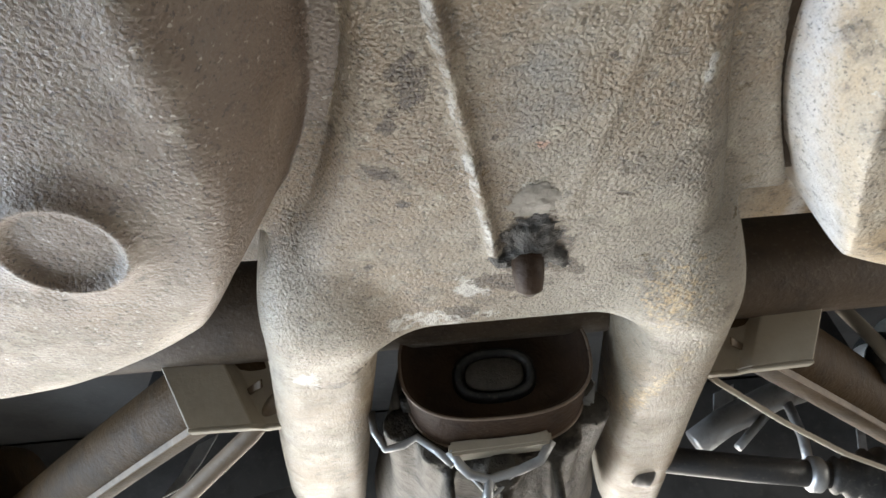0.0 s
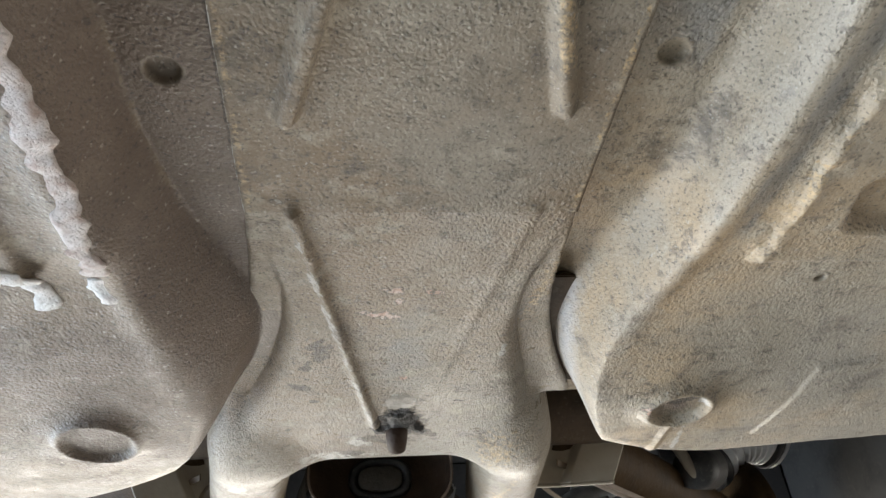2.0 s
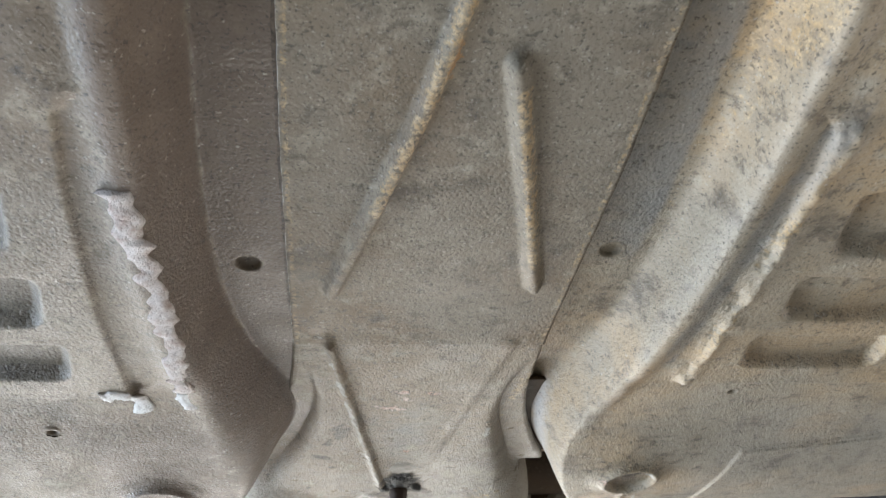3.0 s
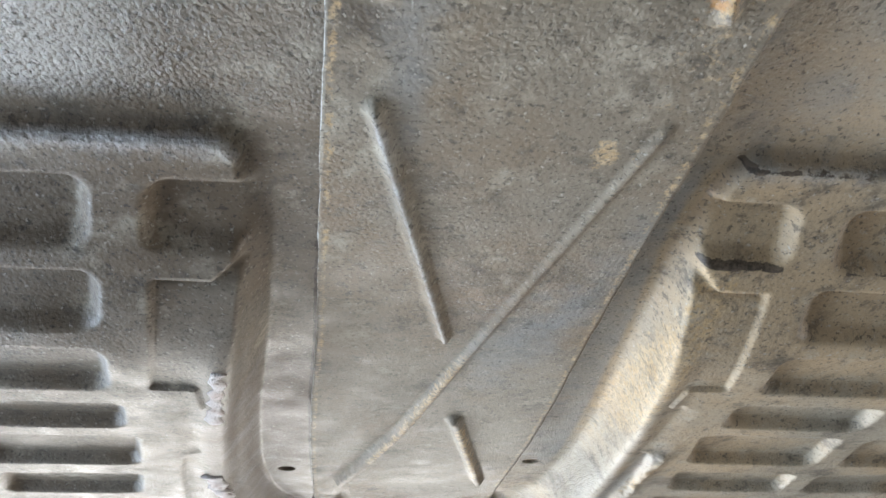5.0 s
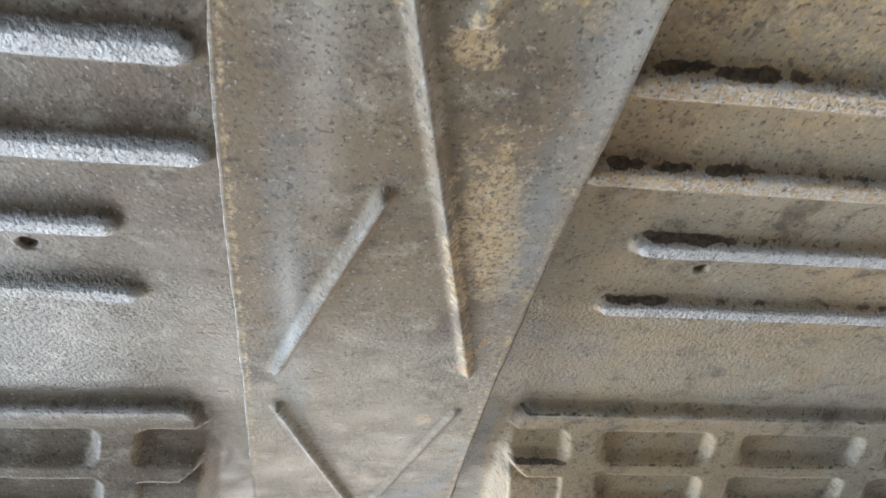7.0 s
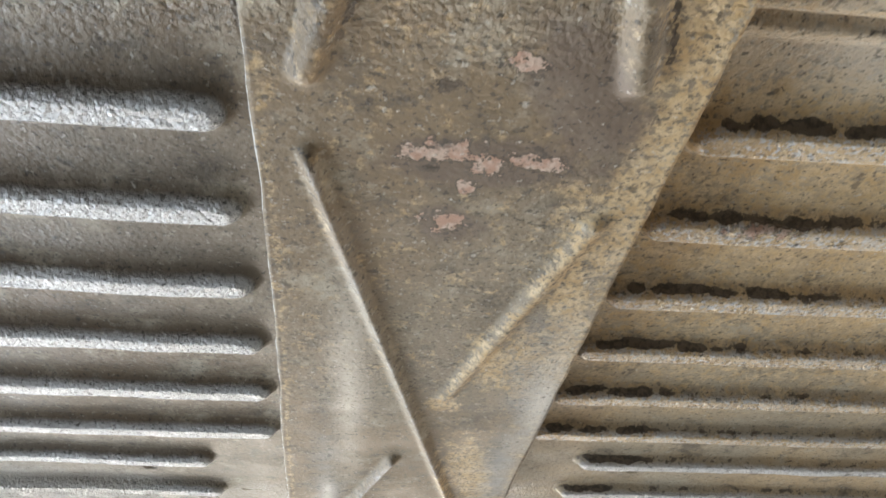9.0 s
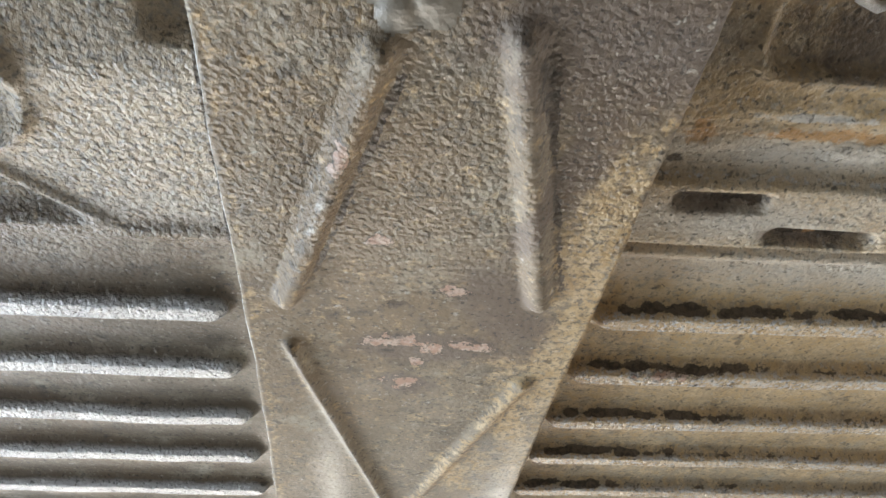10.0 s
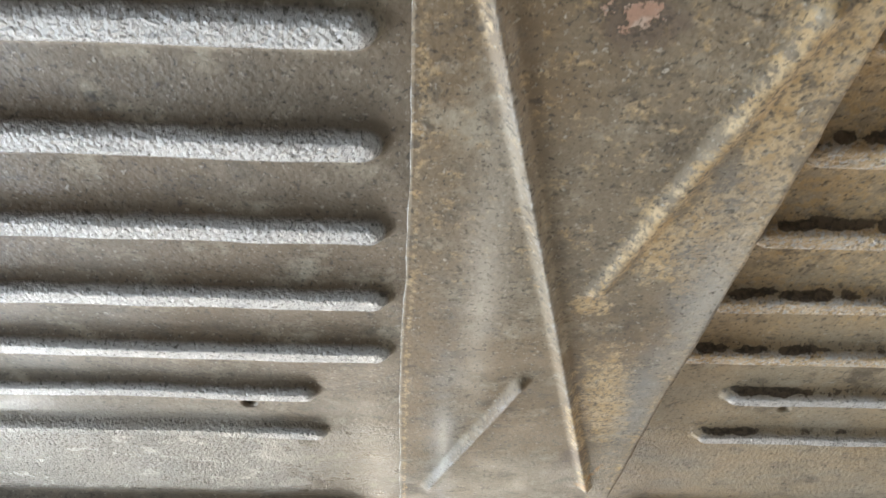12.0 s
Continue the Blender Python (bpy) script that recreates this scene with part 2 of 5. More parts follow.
def part(name, bm, material, parent=None, label="", shade=True):
    me = bpy.data.meshes.new(name)
    bm.to_mesh(me)
    bm.free()
    if shade:
        me.shade_smooth()
    me.materials.append(material)
    ob = new(name, me)
    ob.parent = parent
    if label:
        ob["label"] = label
    return ob


def sheet(name, X, Y, Z, material, parent=None, label="", flip=True, holes=()):
    """A pressed sheet from plan grids; its face looks down."""
    n, m = X.shape
    verts = np.stack([X, Y, Z], -1).reshape(-1, 3)
    i = np.arange(n * m).reshape(n, m)
    q = np.stack([i[:-1, :-1], i[:-1, 1:], i[1:, 1:], i[1:, :-1]], -1).reshape(-1, 4)
    if flip:
        q = q[:, ::-1]
    for hx, hy, r in holes:
        mid = verts[q].mean(1)
        q = q[np.hypot(mid[:, 0] - hx, mid[:, 1] - hy) > r + 0.0012]
    return mesh_ob(name, verts.tolist(), q.tolist(), material, parent, label)


def nets(f, lo, hi, step):
    """Skin of the solid f < 0, as vertices and quads."""
    ax = [np.arange(a, b + step, step) for a, b in zip(lo, hi)]
    G = np.meshgrid(*ax, indexing="ij")
    V = f(*G)
    S = V < 0
    nx, ny, nz = (s - 1 for s in V.shape)
    acc, cnt = np.zeros((nx, ny, nz, 3)), np.zeros((nx, ny, nz))
    for axis in range(3):
        a = [slice(None)] * 3
        b = [slice(None)] * 3
        a[axis], b[axis] = slice(0, -1), slice(1, None)
        va, vb = V[tuple(a)], V[tuple(b)]
        cross = (va < 0) != (vb < 0)
        t = np.where(cross, va / np.where(cross, va - vb, 1), 0)
        base = [g[tuple(a)] for g in G]
        o1, o2 = [k for k in range(3) if k != axis]
        for d1 in (0, 1):
            for d2 in (0, 1):
                s = [slice(None)] * 3
                s[axis] = slice(0, None)
                s[o1] = slice(d1, d1 + (nx, ny, nz)[o1])
                s[o2] = slice(d2, d2 + (nx, ny, nz)[o2])
                s = tuple(s)
                c = cross[s]
                cnt += c
                for k in range(3):
                    acc[..., k] += np.where(c, base[k][s] + (t[s] * step if k == axis else 0), 0)
    on = cnt > 0
    idx = -np.ones(cnt.shape, int)
    idx[on] = np.arange(on.sum())
    verts = acc[on] / cnt[on][:, None]
    quads = []
    for axis in range(3):
        o1, o2 = [(1, 2), (2, 0), (0, 1)][axis]
        a = [slice(None)] * 3
        b = [slice(None)] * 3
        a[axis], b[axis] = slice(0, -1), slice(1, None)
        for o in (o1, o2):
            a[o] = b[o] = slice(1, -1)
        sa, sb = S[tuple(a)], S[tuple(b)]
        for way, hit in ((True, sa & ~sb), (False, ~sa & sb)):
            p = np.argwhere(hit)
            if not len(p):
                continue
            for o in (o1, o2):
                p[:, o] += 1
            cell = []
            for d1, d2 in ((1, 1), (0, 1), (0, 0), (1, 0)):
                r = p.copy()
                r[:, o1] -= d1
                r[:, o2] -= d2
                cell.append(idx[r[:, 0], r[:, 1], r[:, 2]])
            q = np.stack(cell, -1)
            quads.append(q if way else q[:, ::-1])
    return verts.tolist(), np.concatenate(quads).tolist()


def tube(name, pts, radius, material, parent=None, label="", sides=20):
    """A round bar or tube through points; radius may differ from point to point."""
    bm = bmesh.new()
    pts = [Vector(p) for p in pts]
    radii = radius if isinstance(radius, (list, tuple)) else [radius] * len(pts)
    rings = []
    for k, p in enumerate(pts):
        d = (pts[min(k + 1, len(pts) - 1)] - pts[max(k - 1, 0)]).normalized()
        side = d.orthogonal().normalized() if k == 0 else (side - d * side.dot(d)).normalized()
        up = d.cross(side)
        rings.append([bm.verts.new(p + radii[k] * (math.cos(a) * side + math.sin(a) * up)) for a in (2 * math.pi * j / sides for j in range(sides))])
    for r, s in zip(rings, rings[1:]):
        for j in range(sides):
            bm.faces.new((r[j], r[(j + 1) % sides], s[(j + 1) % sides], s[j]))
    bm.faces.new(rings[0][::-1])
    bm.faces.new(rings[-1])
    return part(name, bm, material, parent, label)


def block(name, lo, hi, material, parent=None, label="", bevel=0.004, turn=None):
    """A box with rounded edges."""
    bm = bmesh.new()
    bmesh.ops.create_cube(bm, size=1)
    lo, hi = Vector(lo), Vector(hi)
    for v in bm.verts:
        v.co = Vector((v.co[k] * (hi[k] - lo[k]) for k in range(3)))
    if bevel:
        bmesh.ops.bevel(bm, geom=list(bm.edges), offset=bevel, segments=2, affect="EDGES")
    mid = (lo + hi) / 2
    m = Matrix.Translation(mid) @ (turn or Matrix.Identity(4))
    bmesh.ops.transform(bm, matrix=m, verts=list(bm.verts))
    return part(name, bm, material, parent, label, shade=False)


# ---- the workshop ----
def wall(name, lo, hi, label):
    return tagged(block(name, lo, hi, MAT_WALL, bevel=0), label, "wall", kind="structure")


ground = tagged(block("ground", (-40, -40, -0.2), (40, 40, 0.0), MAT_CONCRETE, bevel=0), "grey concrete workshop floor", "floor", kind="structure")
wall("wall_south", (-4.2, -4.4, 0), (4.2, -4.2, 3.4), "plain grey workshop wall")
wall("wall_east", (4.0, -4.2, 0), (4.2, -1.1, 3.4), "plain grey workshop wall beside the window")
wall("wall_east_end", (4.0, 1.9, 0), (4.2, 3.2, 3.4), "plain grey workshop wall beside the window")
wall("wall_east_sill", (4.0, -1.1, 0), (4.2, 1.9, 0.35), "plain grey workshop wall under the window")
wall("wall_east_top", (4.0, -1.1, 2.25), (4.2, 1.9, 3.4), "plain grey workshop wall over the window")
wall("wall_north", (1.25, 3.2, 0), (4.2, 3.4, 3.4), "plain grey workshop wall beside the door")
wall("wall_north_top", (-4.2, 3.2, 2.6), (1.25, 3.4, 3.4), "plain grey workshop wall over the door")
wall("wall_north_end", (-4.2, 3.2, 0), (-2.95, 3.4, 2.6), "plain grey workshop wall beside the door")
wall("wall_west", (-3.0, 2.55, 0), (-2.8, 3.2, 3.4), "plain grey workshop wall beside the door")
wall("wall_west_end", (-3.0, -4.2, 0), (-2.8, -1.35, 3.4), "plain grey workshop wall beside the door")
wall("wall_west_top", (-3.0, -1.35, 2.0), (-2.8, 2.55, 3.4), "plain grey workshop wall over the door")
tagged(block("ceiling", (-4.2, -4.4, 3.4), (4.2, 3.4, 3.6), MAT_WALL, bevel=0), "plain grey workshop ceiling", "ceiling", kind="structure")

# unseen posts, added so that the raised car rests on something
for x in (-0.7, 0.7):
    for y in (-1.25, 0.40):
        tagged(block("added_post", (x - 0.04, y - 0.04, 0), (x + 0.04, y + 0.04, 1.705), MAT_WALL, bevel=0.004), "slim plain grey support post added under the sill", "post", kind="structure")

# ---- floor pans ----


def curve(y, ys, vs, wide=0.03):
    """Rounded line through places along the car."""
    t = np.linspace(ys[0], ys[-1], 400)
    n = max(int(wide / (t[1] - t[0])) | 1, 3)
    v = np.interp(t, ys, vs)
    for _ in range(2):
        v = np.convolve(np.pad(v, n // 2, "edge"), np.ones(n) / n, "valid")
    return np.interp(y, t, v)


def EDGE(y):
    """Half width of the tunnel's cover plate."""
    return curve(y, [-1.127, -1.05, -0.98, -0.92, -0.83, -0.75, -0.7, -0.6, -0.55, -0.44, -0.3, -0.2, -0.1, 0.0, 0.1], [0.0595, 0.0608, 0.0613, 0.0615, 0.0632, 0.0658, 0.0665, 0.069, 0.070, 0.074, 0.080, 0.0865, 0.0905, 0.092, 0.0925])


def MIDDLE(y):
    """The floor's middle line, which wanders a little."""
    return curve(y, [-1.127, -1.05, -0.98, -0.92, -0.83, -0.75, -0.7, -0.55, -0.44, -0.3, -0.1, 0.1], [0.0045, 0.0043, 0.0038, 0.003, 0.0018, -0.0002, -0.0015, -0.002, -0.002, -0.0005, 0.0005, 0.0])


FAR = [-0.446, -0.395, -0.341, -0.268, -0.203, -0.107, -0.030, 0.040]
NEAR = [-0.412, -0.361, -0.295, -0.226, -0.137, -0.056, 0.015, 0.083]
BEADS = [-0.955, -0.909, -0.861, -0.813, -0.763, -0.713]


def wall_foot(y):
    """Where a pan's inner wall starts, measured from the car's middle line."""
    return curve(y, [-0.42, -0.38, -0.32, -0.25, -0.2, -0.1, -0.03, 0.05, 0.12, 0.16, 0.2, 0.25, 0.30, 0.337, 0.366, 0.395, 0.418, 0.46], [0.094, 0.098, 0.105, 0.113, 0.120, 0.130, 0.134, 0.132, 0.120, 0.106, 0.095, 0.097, 0.109, 0.125, 0.139, 0.153, 0.165, 0.19])


def rear_rim(A, Y, s):
    """Distance beyond a pan's rear rim."""
    a = np.linspace(0.0, 0.64, 65)
    if s < 0:
        rim = np.interp(a, [0.0, 0.15, 0.19, 0.22, 0.26, 0.30, 0.64], [0.37, 0.372, 0.408, 0.441, 0.457, 0.461, 0.463])
    else:
        rim = np.interp(a, [0.0, 0.15, 0.19, 0.22, 0.255, 0.30, 0.40, 0.47, 0.64], [0.385, 0.394, 0.417, 0.436, 0.447, 0.445, 0.427, 0.417, 0.40])
    for _ in range(2):
        rim = np.convolve(np.pad(rim, 5, "edge"), np.ones(11) / 11, "valid")
    level = np.interp(A, a, rim)
    slope = np.interp(A, a, np.gradient(rim, a))
    d = (Y - level) / np.sqrt(1 + slope ** 2)
    side = 0.85 * (wall_foot(Y) + 0.002 - A) - 0.25 * (1 - smooth(0.27, 0.36, Y))
    return np.maximum(d, side) + np.log1p(np.exp(-70 * np.abs(d - side))) / 70


def pin_line(y):
    """Inner ends of the ladder's pockets."""
    return np.interp(y, [-0.45, -0.38, -0.31, -0.235, -0.165, -0.07, 0.01, 0.08], [0.170, 0.178, 0.189, 0.197, 0.204, 0.223, 0.226, 0.229])


def pan_z(A, Y, s):
    """Height of a pan's underside; A: distance from the car's middle line, s: -1 or 1 for the side."""
    level = 1.7660 - 0.0355 * smooth(-0.48, -0.32, Y) - 0.007 * smooth(-0.2, 0.1, Y) - 0.024 * smooth(0.08, 0.34, Y)
    inner = wall_foot(Y)
    width = np.interp(Y, [-0.43, -0.33, -0.2, -0.1, 0.05, 0.12, 0.2, 0.3, 0.4], [0.014, 0.019, 0.025, 0.027, 0.030, 0.036, 0.050, 0.042, 0.030])
    strip_z = 1.7660 - 0.0095 * smooth(-0.52, -0.32, Y) + 0.008 * smooth(0.08, 0.2, Y)
    Z = strip_z + (level - strip_z) * smooth(0, 1, np.clip((A - inner) / width, 0, 1) ** (1.65 if s > 0 else 0.75))
    Z = Z - 0.004 * np.exp(-((A - inner - width - 0.004) / 0.010) ** 2) * smooth(-0.38, -0.3, Y) * (1 - smooth(0.1, 0.3, Y))
    Z = Z + 0.008 * smooth(-1.06, -1.10, Y)
    drop = np.zeros_like(A)
    # cross beads of the front half
    for y in BEADS:
        drop = np.maximum(drop, bead(seg(A, Y, 0.0795, y, 0.6, y - 0.002), 0.0072, 0.0066, 0.0072))
    for y in (-0.663, -0.607):
        drop = np.maximum(drop, bead(seg(A, Y, 0.121, y, 0.6, y), 0.0070, 0.0062, 0.0070))
    # the ladder of ridges with its pockets
    net = smooth(-0.475, -0.468, Y) * (1 - smooth(0.110, 0.124, Y))
    border = np.interp(Y, [-0.395, -0.34, -0.295], [0.148, 0.157, 0.167])
    border = np.where(Y > -0.268, np.interp(Y, [-0.262, -0.165, -0.152, -0.10, 0.0, 0.12], [0.150, 0.158, 0.174, 0.184, 0.194, 0.198]), border)
    border = np.where((Y > -0.295) & (Y < -0.268), 0.142, border)
    border = np.where(Y < -0.392, np.interp(Y, [-0.475, -0.462, -0.445, -0.42, -0.405, -0.392], [0.113, 0.105, 0.103, 0.108, 0.110, 0.122]), border)
    if s > 0:
        border = border + smooth(-0.2, -0.14, Y) * (0.0035 * lumpy(A, Y, 0.014, 61, 3) - 0.002)
    fade = np.interp(Y, [-0.268, -0.255, -0.17, -0.155], [0.004, 0.022, 0.022, 0.004])
    net = net * smooth(-1, 1, (A - border) / fade)
    for a, b in zip(FAR, NEAR):
        y0 = (a + b) / 2
        pin = float(pin_line(y0))
        pout = np.interp(y0, [-0.45, -0.38, -0.31, -0.235, -0.07, 0.08], [0.252, 0.263, 0.281, 0.298, 0.324, 0.333])
        cols = [(pin, pout), (pout + 0.024, pout + 0.12), (pout + 0.144, pout + 0.3)]
        if y0 < -0.42:
            cols.append((0.085, 0.147))
        for c0, c1 in cols:
            slant = 0.2 * (Y - y0)
            qa, qy = np.abs(A - slant - (c0 + c1) / 2) - (c1 - c0) / 2 + 0.009, np.abs(Y - y0) - (b - a) / 2 + 0.009
            d = np.hypot(np.maximum(qa, 0), np.maximum(qy, 0)) + np.minimum(np.maximum(qa, qy), 0) - 0.009
            net = net * smooth(-0.0045, 0.0035, d)
    shelf = smooth(0.55, 0.95, (A - inner) / width) * (1 - smooth(-0.002, 0.004, A - pin_line(Y))) * smooth(-0.40, -0.385, Y) * (1 - smooth(0.09, 0.12, Y))
    drop = np.maximum(drop, (0.0055 - 0.0015 * smooth(-0.2, -0.1, Y)) * shelf)
    drop = np.maximum(drop, 0.008 * net)
    # bosses, holes and dents of the rear end
    rx, ry, rr = (0.2095, 0.293, 0.0262) if s < 0 else (0.219, 0.306, 0.0250)
    d = np.hypot(A - rx, (Y - ry) * 0.92)
    drop = drop + (0.0030 if s < 0 else 0.0045) * np.exp(-((d - rr) / (0.0030 if s < 0 else 0.0042)) ** 2) - (0.0015 if s < 0 else 0.006) * (1 - smooth(rr - 0.006, rr - 0.001, d)) + 0.003 * (1 - smooth(rr, rr + 0.02, d))
    if s < 0:
        drop = drop - 0.0034 * np.exp(-(seg(A, Y, 0.2285, 0.325, 0.2345, 0.42) / 0.0045) ** 2)
    else:
        drop = drop + 0.0022 * np.exp(-(seg(A, Y, 0.226, 0.335, 0.233, 0.42) / 0.0035) ** 2)
    e = ((0.235, 0.228), (0.34, 0.205)) if s < 0 else ((0.233, 0.193), (0.315, 0.168))
    drop = drop - 0.005 * np.exp(-(seg(A, Y, *e[0], *e[1]) / 0.006) ** 2) * smooth(0.20, 0.26, A)
    if s > 0:
        drop = drop - 0.004 * np.exp(-(seg(A, Y, 0.350, 0.188, 0.43, 0.156) / 0.005) ** 2)
        drop = drop - 0.0022 * np.exp(-(np.minimum(seg(A, Y, 0.309, 0.381, 0.310, 0.253), seg(A, Y, 0.310, 0.253, 0.46, 0.224)) / 0.0016) ** 2)
        ridge = np.exp(-((A - np.interp(Y, [-0.16, -0.10, 0.0, 0.13], [0.182, 0.186, 0.194, 0.199])) / 0.0075) ** 2) * smooth(-0.20, -0.14, Y) * (1 - smooth(0.10, 0.13, Y))
        drop = drop + ridge * (0.0022 + 0.0030 * lumpy(A, Y, 0.011, 51, 3))
        drop = drop + 0.0016 * smooth(-0.001, 0.001, np.minimum(np.minimum(A - 0.309, Y - (0.250 - 0.2 * (A - 0.309))), (0.376 - 0.2 * (A - 0.309)) - Y))
    # front end
    drop = np.maximum(drop, bead(np.abs(Y + 0.997), 0.003, 0.003 if s > 0 else 0.0014, 0.006))

    def dug(a0, a1, y0, y1, deep, r=0.005, soft=0.003):
        qa, qy = np.abs(A - (a0 + a1) / 2) - (a1 - a0) / 2 + r, np.abs(Y - (y0 + y1) / 2) - (y1 - y0) / 2 + r
        d = np.hypot(np.maximum(qa, 0), np.maximum(qy, 0)) + np.minimum(np.maximum(qa, qy), 0) - r
        return deep * (1 - smooth(-soft, soft * 0.5, d))

    if s < 0:
        tri = np.log(np.exp(450 * (Y + 1.0035)) + np.exp(450 * ((-1.0065 - 0.84 * (A - 0.113)) - Y) / 1.3)) / 450
        drop = drop - 0.0036 * (1 - smooth(-0.0035, 0.0006, tri)) + 0.0016 * np.exp(-((tri - 0.002) / 0.002) ** 2)
        d = np.hypot(A - 0.131, (Y + 1.055) * 0.85)
        drop = drop - 0.0035 * np.exp(-(d / 0.011) ** 4) + 0.0030 * np.exp(-((d - 0.0155) / 0.0020) ** 2) * np.clip(0.8 + 0.9 * lumpy(A, Y, 0.012, 8), 0, 1.6)
        drop = drop - dug(0.1095, 0.1145, -1.17, -1.087, 0.003, 0.002, 0.002) - 0.0015 * smooth(0.114, 0.115, A) * smooth(-1.085, -1.089, Y)
        drop = drop - dug(0.0600, 0.0785, -1.17, -1.075, 0.0062, 0.003, 0.003)
    else:
        swell = smooth(-1.000, -1.006, Y) * (1 - smooth(-1.034, -1.040, Y))
        drop = np.maximum(drop, 0.0045 * swell) - dug(0.078, 0.111, -1.0315, -1.0235, 0.0042, 0.003, 0.0025) - dug(0.116, 0.156, -1.0155, -1.0065, 0.0048, 0.004, 0.0025)
        drop = drop - dug(0.088, 0.165, -1.098, -1.0745, 0.0048, 0.008) + dug(0.085, 0.168, -1.101, -1.0715, 0.0014, 0.009) + 0.0018 * smooth(-1.068, -1.062, Y) * (1 - smooth(-1.05, -1.04, Y)) * np.clip(lumpy(A, 2 * Y, 0.016, 3) + 0.2, 0, 1)
    gap = smooth(-0.003, -0.001, EDGE(Y) - A) * (1 - smooth(0.0, 0.0012, A - EDGE(Y) - (0.0016 if s > 0 else 0.0050)))
    gap = gap * (smooth(-1.095, -1.085, Y) * (1 - smooth(-1.02, -0.99, Y)) if s < 0 else 1 - smooth(-1.07, -1.05, Y))
    Z = Z - drop + 0.010 * gap
    # rounded rear corner and rear end
    d = rear_rim(A, Y, s)
    roll = np.clip(1 + d / 0.030, 0, 1)
    Z = Z + 0.026 * (1 - np.sqrt(np.clip(1 - roll ** 2, 0, 1))) + 2.0 * np.clip(d, 0, 0.06)
    front, rear = 1 - smooth(-0.5, -0.3, Y), smooth(0.12, 0.2, Y)
    Z = Z + (0.0053 + 0.0070 * rear - 0.0005 * front if s > 0 else -0.0030 * rear - 0.0025 + 0.0035 * front)
    return np.minimum(Z, 1.80), drop


def hole_places(s):
    """Drain holes of a pan: distance from the middle line, y, radius."""
    return [(0.116, 0.006, 0.0082), (0.156, -0.642, 0.0048), (0.268, 0.172, 0.0042)] if s < 0 else [(0.114, -0.005, 0.0078), (0.156, -0.642, 0.0042), (0.255, 0.142, 0.0042)]


